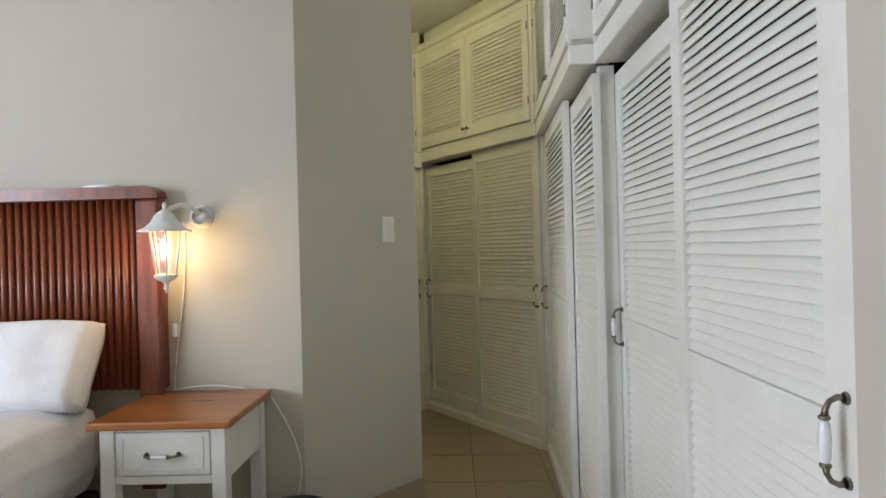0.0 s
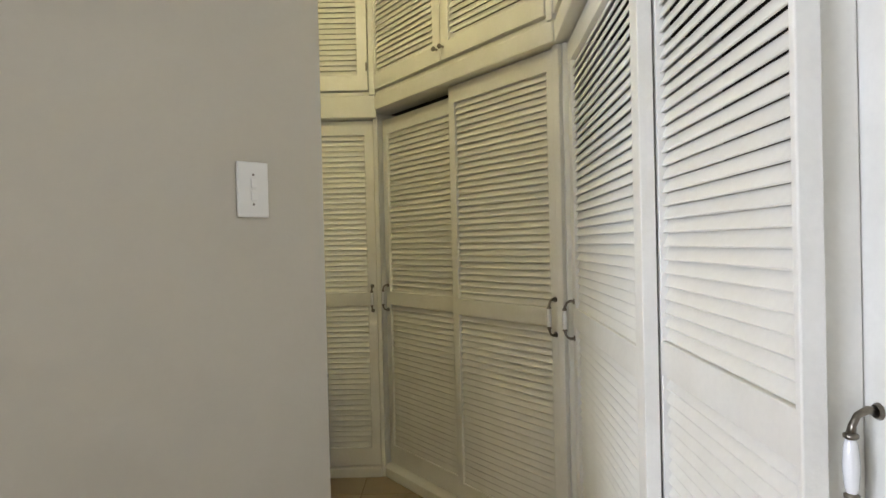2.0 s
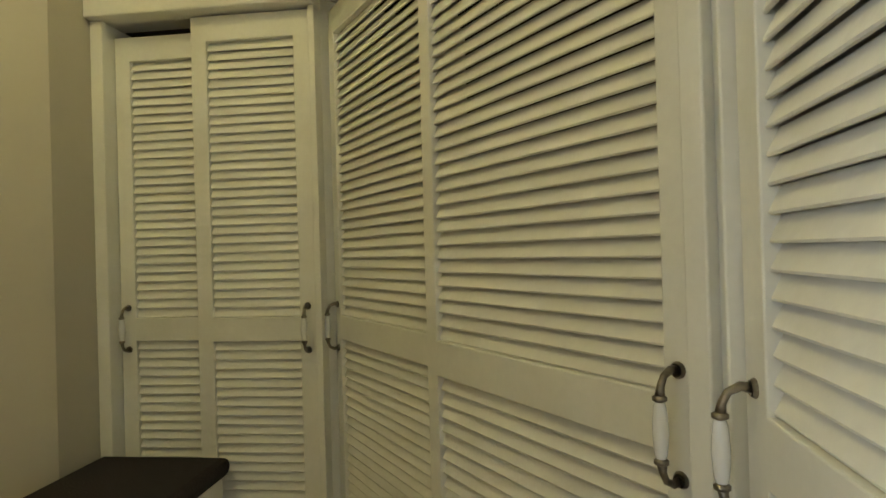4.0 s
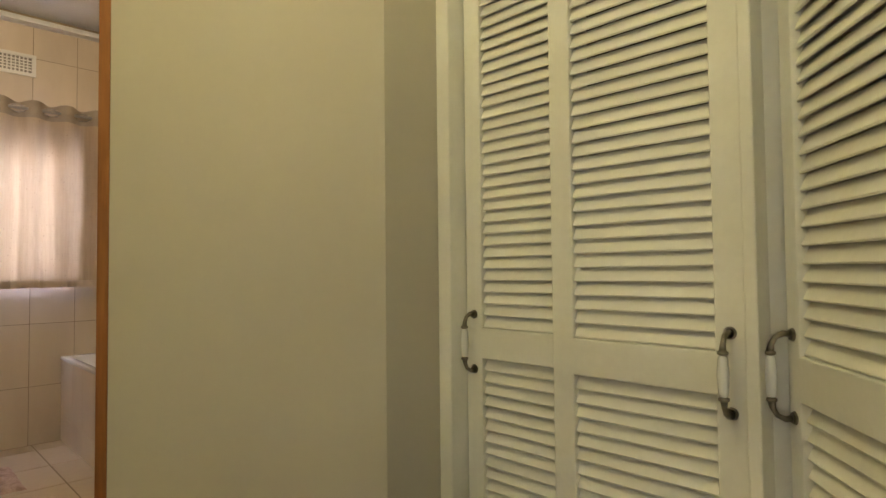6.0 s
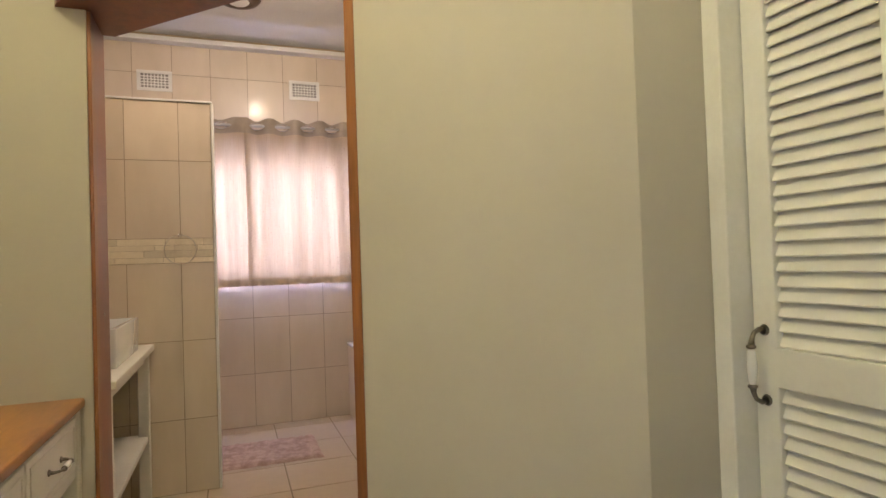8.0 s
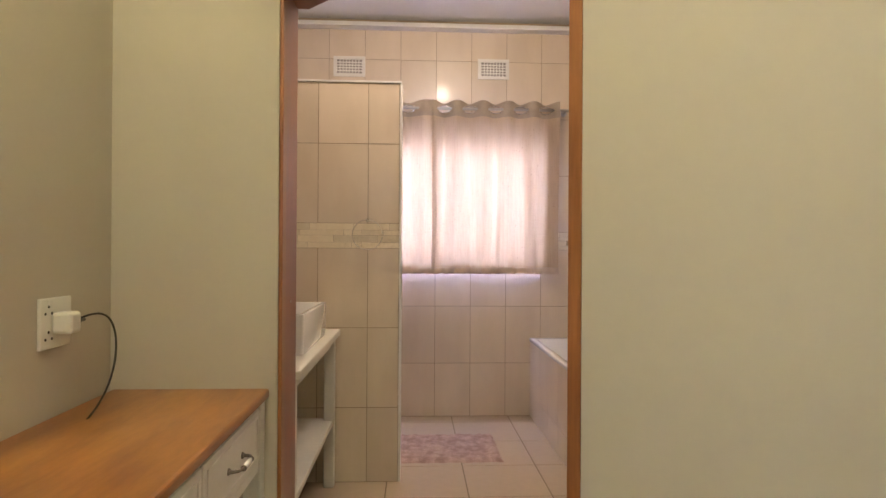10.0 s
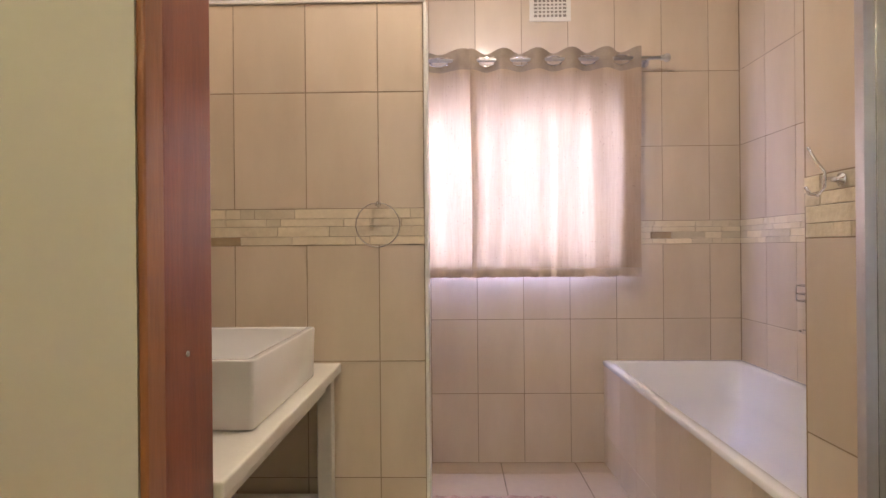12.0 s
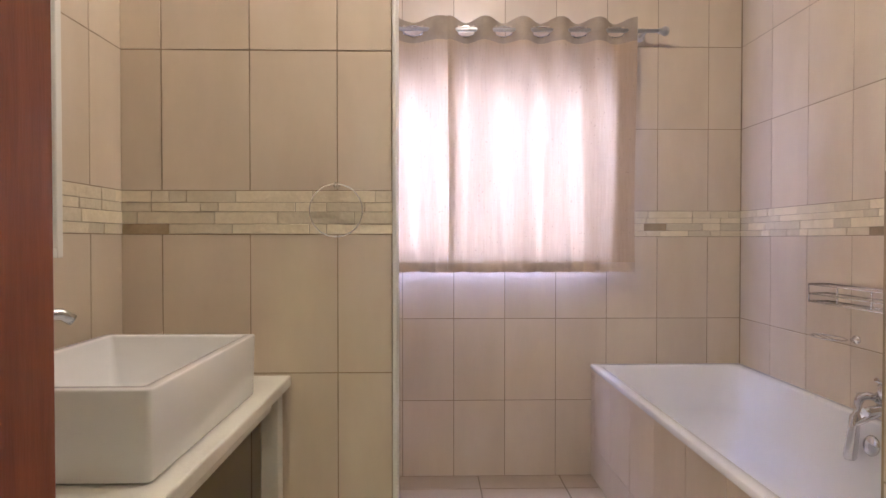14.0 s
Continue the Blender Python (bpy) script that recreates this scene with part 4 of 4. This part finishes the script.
def wall_vent(y, z):
    u = thing("wall_vent", pose(WX + 0.008, y, z, 0, 0, 90), "white plastic grid vent high on the tiled wall", "vent", "vents above the window")
    w, h = 0.222, 0.142
    bm = N()
    for a, b, c, d in ((-w / 2, w / 2, h / 2 - 0.022, h / 2), (-w / 2, w / 2, -h / 2, -h / 2 + 0.022), (-w / 2, -w / 2 + 0.024, -h / 2 + 0.022, h / 2 - 0.022), (w / 2 - 0.024, w / 2, -h / 2 + 0.022, h / 2 - 0.022)):
        box(bm, a, b, -0.010, -0.001, c, d, 0.001)
    part("frame", bm, PLASTIC, u)
    for k in range(4):
        bm = N()
        z1 = -0.049 + 0.0195 * (k + 1)
        box(bm, -w / 2 + 0.024, w / 2 - 0.024, -0.008, -0.002, z1 - 0.0035, z1 + 0.0035)
        part("slat", bm, PLASTIC, u)
    for k in range(7):
        bm = N()
        x1 = -w / 2 + 0.024 + 0.02175 * (k + 1)
        box(bm, x1 - 0.0035, x1 + 0.0035, -0.0085, -0.0025, -h / 2 + 0.022, h / 2 - 0.022)
        part("bar", bm, PLASTIC, u)
    # grey sheet imitates the shade inside the vent's holes
    bm = N()
    box(bm, -w / 2 + 0.02, w / 2 - 0.02, -0.0012, -0.0006, -h / 2 + 0.02, h / 2 - 0.02)
    part("backing", bm, VENTGREY, u)


wall_vent(4.285, 2.455)
wall_vent(3.27, 2.455)


def curtain(name, y0, y1, folds, label, phase=0.0, eyelets=True):
    """An eyelet curtain on the rod: a folded sheet with a darker heading and a hem coloured as if backlit."""
    u = thing(name, pose(-3.560, 0, 0), label, "curtain", "eyelet curtains at the bathroom window")
    zt, zb, n, rows = 2.205, 1.008, folds * 28, 24

    def point(t, z):
        s = (zt - z) / (zt - zb)
        a = 2 * math.pi * folds * t + phase
        amp = 0.030 * (1 - 0.25 * s)
        x = amp * math.cos(a) + 0.012 * min(1, 6 * s) * noise.noise(Vector((y0 + t * folds * 3.2, z * 0.5, 2))) + 0.006 * min(1, 6 * s) * noise.noise(Vector((y0 + t * folds * 9, z * 0.8, 5)))
        y = y0 + (y1 - y0) * t + 0.012 * math.sin(a * 0.5 + 3 * s) * s
        return Vector((x, y, z))
    bm = N()
    cols = []
    zs = [zt, 2.172, 2.150, 2.128, 2.095] + [2.095 - (2.095 - 1.055) * k / rows for k in range(1, rows + 1)] + [1.035, zb]
    for i in range(n + 1):
        t = i / n
        a = 2 * math.pi * folds * t + phase
        top = zt - 0.014 * (0.5 - 0.5 * math.cos(a)) ** 1.5
        cols.append([bm.verts.new(point(t, z) if k else Vector((*point(t, zt)[:2], top))) for k, z in enumerate(zs)])
    # eyelets: where the cloth crosses the rod
    holes = set()
    for i in range(n):
        t = (i + 0.5) / n
        c = math.cos(2 * math.pi * folds * t + phase)
        if eyelets and c < -0.30:
            holes.add(i)
    for i in range(n):
        for k in range(len(zs) - 1):
            if i in holes and k in (1, 2):
                continue
            f = bm.faces.new((cols[i][k], cols[i + 1][k], cols[i + 1][k + 1], cols[i][k + 1]))
            f.smooth = True
            f.material_index = 1 if zs[k] > 2.096 else 2 if zs[k + 1] < 1.04 else 0
    part("cloth", bm, [CURTAIN, HEM, LITHEM], u)
    # added unseen layer: throws daylight back onto the wall below the hem
    bm = N()
    lz = [2.090 - (2.090 - 1.020) * k / 12 for k in range(13)]
    back = [[bm.verts.new(point(i / n, z) + Vector((-0.010, 0, 0))) for z in lz] for i in range(0, n + 1, 2)]
    for a, b in zip(back, back[1:]):
        for k in range(12):
            bm.faces.new((a[k], b[k], b[k + 1], a[k + 1])).smooth = True
    part("lining", bm, BOUNCELINING, u, "unseen white lining added behind the cloth to bounce daylight")
    if eyelets:
        for q in range(folds):
            s = (q + 0.5 - phase / (2 * math.pi)) / folds
            if not 0 <= s <= 1:
                continue
            p = point(s, 2.150)
            bm = N()
            tube(bm, arc(25, lambda w: (p.x + 0.003, p.y + 0.046 * math.cos(2 * math.pi * w), 2.150 + 0.025 * math.sin(2 * math.pi * w))), 0.0045, 6)
            part("eyelet", bm, CHROME, u, "silver eyelet ring")
    return u


curtain("curtain", 3.845, 4.735, 5, "beige woven eyelet curtain drawn across the bathroom window", 0.0)
curtain("curtain", 3.36, 3.868, 2, "beige woven eyelet curtain on the partition side of the window", 1.4)


def curtain_rod():
    u = thing("curtain_rod", pose(-3.560, 0, 2.150), "brushed steel curtain rod with ball ends", "curtain rod")
    bm = N()
    tube(bm, [(0, 3.15, 0), (0, 4.845, 0)], 0.0095, 14)
    part("rod", bm, ALU, u)
    for y, s in ((4.845, 1), (3.15, -1)):
        bm = N()
        lathe(bm, [(0.0095, 0), (0.014, 0.002), (0.014, 0.006), (0.009, 0.010), (0.018, 0.018), (0.0235, 0.030), (0.018, 0.044), (0, 0.052)], pose(0, y, 0, -90 * s), 20)
        part("finial", bm, ALU, u)
    for y in (4.79, 3.22):
        bm = N()
        tube(bm, [(0, y, 0), (-0.09, y, 0)], 0.007, 10)
        lathe(bm, [(0.022, 0), (0.022, 0.005), (0.008, 0.010)], pose(-0.094, y, 0, 0, 90), 16)
        part("bracket", bm, ALU, u)


curtain_rod()
# the window: white frame, panes, sill
bm = N()
for a, b, c, d in ((3.25, 3.30, 1.08, 2.02), (4.57, 4.62, 1.08, 2.02), (3.30, 4.57, 1.08, 1.13), (3.30, 4.57, 1.97, 2.02), (3.915, 3.955, 1.13, 1.97)):
    box(bm, WX - 0.13, WX - 0.08, a, b, c, d, 0.004)
window_1 = tagged(part("window_1", bm, PLASTIC), "white framed bathroom window behind the curtain", "window", kind="structure")
for a, b in ((3.30, 3.915), (3.955, 4.57)):
    bm = N()
    box(bm, WX - 0.110, WX - 0.104, a, b, 1.13, 1.97)
    ob = part("pane", bm, GLASS, window_1)
    ob.visible_shadow = False
bm = N()
box(bm, WX - 0.079, WX + 0.004, 3.25, 4.62, 1.08, 1.088)
part("window_sill", bm, TILE, window_1)
bm = N()
box(bm, -9.0, -8.9, -2, 10, -1, 7)
ob = tagged(part("backdrop", bm, OUTSIDE), "bright hazy daylight beyond the bathroom window", "sky", kind="structure")
# bedroom window beside the bed
bm = N()
for a, b, c, d in ((-1.75, -1.69, 0.75, 2.35), (0.49, 0.55, 0.75, 2.35), (-1.69, 0.49, 0.75, 0.81), (-1.69, 0.49, 2.29, 2.35), (-0.63, -0.57, 0.81, 2.29)):
    box(bm, -3.96, -3.90, a, b, c, d, 0.004)
window_2 = tagged(part("window_2", bm, PLASTIC), "white framed bedroom window", "window", kind="structure")
for a, b in ((-1.69, -0.63), (-0.57, 0.49)):
    bm = N()
    box(bm, -3.934, -3.928, a, b, 0.81, 2.29)
    ob = part("pane", bm, GLASS, window_2)
    ob.visible_shadow = False


def bath_mat():
    bm = N()
    nx, ny = 24, 40
    g = [[bm.verts.new((-3.21 + 0.46 * i / nx + 0.008 * noise.noise(Vector((j * 0.4, i * 0.3, 7))), 3.52 + 0.71 * j / ny + 0.008 * noise.noise(Vector((i * 0.4, j * 0.3, 3))),
                        0.018 + 0.010 * noise.noise(Vector((i * 0.9, j * 0.9, 0))) if 0 < i < nx and 0 < j < ny else 0.002)) for j in range(ny + 1)] for i in range(nx + 1)]
    for i in range(nx):
        for j in range(ny):
            f = bm.faces.new((g[i][j], g[i + 1][j], g[i + 1][j + 1], g[i][j + 1]))
            f.smooth = True
    tagged(part("bath_mat", bm, RUG), "dusty pink pile bath mat on the tiled floor", "bath mat")


bath_mat()


def shower_screen():
    u = thing("shower_screen", pose(0, 0, 0), "clear glass shower screen in an aluminium frame", "shower screen")
    a, b = Vector((-1.475, 4.440)), Vector((-0.68, 4.125))
    d = (b - a).normalized()
    nrm = Vector((-d.y, d.x))

    def slab(bm, p, q, t, z0, z1):
        prism(bm, [tuple(p - nrm * t), tuple(q - nrm * t), tuple(q + nrm * t), tuple(p + nrm * t)], z0, z1)
    bm = N(); slab(bm, a, a + d * 0.035, 0.018, 0, 1.98)
    part("post", bm, ALU, u)
    bm = N(); slab(bm, a - d * 0.045, a - d * 0.008, 0.012, 0, 1.98)
    part("post", bm, ALU, u)
    bm = N(); slab(bm, b - d * 0.03, b, 0.018, 0, 1.98)
    part("post", bm, ALU, u)
    for z in (0.0, 1.95):
        bm = N(); slab(bm, a + d * 0.036, b - d * 0.031, 0.014, z, z + 0.03)
        part("rail", bm, ALU, u)
    bm = N(); slab(bm, a + d * 0.036, b - d * 0.031, 0.003, 0.031, 1.949)
    ob = part("pane", bm, GLASS, u)
    ob.visible_shadow = False


shower_screen()

# ---- tiles, laid piece by piece ----
TILES = {}


def tile_mesh(w, h, material, t=0.0075, bev=0.0009):
    key = (round(w, 3), round(h, 3), material.name)
    if key not in TILES:
        bm = N()
        b = bev
        lo = [bm.verts.new((x, 0, z)) for x, z in ((-w / 2, -h / 2), (w / 2, -h / 2), (w / 2, h / 2), (-w / 2, h / 2))]
        hi = [bm.verts.new((x, -t, z)) for x, z in ((-w / 2 + b, -h / 2 + b), (w / 2 - b, -h / 2 + b), (w / 2 - b, h / 2 - b), (-w / 2 + b, h / 2 - b))]
        bm.faces.new(hi)
        for i in range(4):
            bm.faces.new((lo[i], lo[(i + 1) % 4], hi[(i + 1) % 4], hi[i]))
        bmesh.ops.recalc_face_normals(bm, faces=bm.faces)
        TILES[key] = mesh("tile", bm, material)
    return TILES[key]


def stone_mesh(w, h, material, rnd, t=0.008):
    """A split stone with uneven corners and a slightly domed, tilted face."""
    bm = N()
    e = lambda k: rnd.uniform(0, k)
    base = [(-w / 2, -h / 2), (w / 2, -h / 2), (w / 2, h / 2), (-w / 2, h / 2)]
    lo = [bm.verts.new((x, 0, z)) for x, z in base]
    mid = [bm.verts.new((x - math.copysign(0.0002 + e(0.0008), x), -t * 0.75, z - math.copysign(0.0002 + e(0.0006), z))) for x, z in base]
    hi = [bm.verts.new((v.co.x - math.copysign(0.0007, v.co.x), -t - rnd.uniform(-0.0008, 0.0014), v.co.z - math.copysign(0.0007, v.co.z))) for v in mid]
    bm.faces.new(hi)
    for a, b in ((lo, mid), (mid, hi)):
        for i in range(4):
            bm.faces.new((a[i], a[(i + 1) % 4], b[(i + 1) % 4], b[i]))
    bmesh.ops.recalc_face_normals(bm, faces=bm.faces)
    return mesh("stone", bm, material)


def spans(lo, hi, start, step):
    """Cuts of lo..hi at start + k * step."""
    k = math.ceil((lo - start) / step - 1e-6)
    cuts = [lo]
    while start + k * step < hi - 1e-6:
        v = start + k * step
        if v > lo + 1e-6:
            cuts.append(v)
        k += 1
    return list(zip(cuts, cuts[1:] + [hi]))


ROWS_Z = [(0.0, 0.374), (0.374, 0.776), (0.776, 1.178), (1.303, 1.705), (1.705, 2.107), (2.107, 2.509), (2.509, 2.79)]
JOINT = 0.0023


def lay(wall, m, u0, u1, start, holes=(), zmin=0.0, zmax=2.79, border=True):
    """Tiles on a wall: m takes (u, depth, z) to the world with the face at depth 0 and the room at -depth."""
    for a, b in spans(u0, u1, start, 0.2505):
        for c, d in ROWS_Z:
            c, d = max(c, zmin), min(d, zmax)
            if d - c < 0.02 or b - a < 0.012:
                continue
            bits = [(a, b, c, d)]
            for h0, h1, k0, k1 in holes:
                nxt = []
                for p, q, r, s in bits:
                    if q <= h0 or p >= h1 or s <= k0 or r >= k1:
                        nxt.append((p, q, r, s))
                        continue
                    if r < k0:
                        nxt.append((p, q, r, k0))
                    if s > k1:
                        nxt.append((p, q, k1, s))
                    if p < h0:
                        nxt.append((p, h0, max(r, k0), min(s, k1)))
                    if q > h1:
                        nxt.append((h1, q, max(r, k0), min(s, k1)))
                bits = nxt
            for p, q, r, s in bits:
                if q - p > 0.012 and s - r > 0.012:
                    jig = random.uniform(-0.12, 0.12)
                    piece("tile", tile_mesh(q - p - JOINT, s - r - JOINT, TILE), wall, None, m @ pose((p + q) / 2, 0.0004, (r + s) / 2, jig, 0, random.uniform(-0.12, 0.12)))
    if not border:
        return
    rnd = random.Random(int(abs(u0) * 100))
    for base, hh in ((1.178, 0.029), (1.207, 0.035), (1.242, 0.027), (1.269, 0.034)):
        u = u0
        while u < u1 - 0.012:
            w = min(rnd.choice((0.05, 0.07, 0.09, 0.11, 0.14, 0.18, 0.22)), u1 - u)
            if u1 - u - w < 0.03:
                w = u1 - u
            inside = any(h0 < u + w / 2 < h1 and k0 < 1.24 < k1 for h0, h1, k0, k1 in holes)
            if not inside:
                piece("stone", stone_mesh(w - 0.0003, hh - 0.0003, STONE2 if rnd.random() < 0.08 else STONE, rnd), wall, None,
                      m @ pose(u + w / 2, rnd.uniform(-0.0010, 0.0010), base + hh / 2, rnd.uniform(-0.6, 0.6), 0, rnd.uniform(-0.12, 0.12)))
            u += w


FACE_X = pose(WX, 0, 0, 0, 0, 90)          # faces +x, u runs along +y
lay(wall_window, FACE_X, 2.876, 5.295, 4.13, [(3.25, 4.62, 1.08, 2.02)], 0.0, 2.73)
lay(wall_partition, pose(-2.514, 0, 0, 0, 0, 90), 2.876, 3.655, 3.247, (), 0.0, 2.012)
lay(wall_bath, pose(0, 5.303, 0), WX + 0.008, -0.30, -3.40, (), 0.50, 2.78)
lay(wall_wing, pose(0, 4.493, 0), -1.73, -0.85, -1.50)
lay(wall_vanity, pose(0, 2.876, 0, 0, 0, 180), 1.472, 2.505, 1.60)
# end face of the wing wall and of the partition
lay(wall_wing, pose(-1.73, 0, 0, 0, 0, -90), -4.60, -4.495, -4.60, border=False)
FT = tile_mesh(0.396, 0.396, FLOORT, 0.007, 0.0015)
DT = tile_mesh(0.396, 0.396, DIMT, 0.007, 0.0015)
for i in range(14):
    for j in range(14):
        x, y = -3.71 + 0.4 * i, -0.60 + 0.4 * j
        if x > 1.7 or (y < 1.2 and x < -0.6) or (2.7 < y < 2.9 and x < 0):
            continue
        # outside the bathroom the dimmed copy carries the weaker light
        piece("floor_tile", DT if x > -1.0 or y < 2.7 else FT, floor, None, pose(x, y, -0.0076, -90))
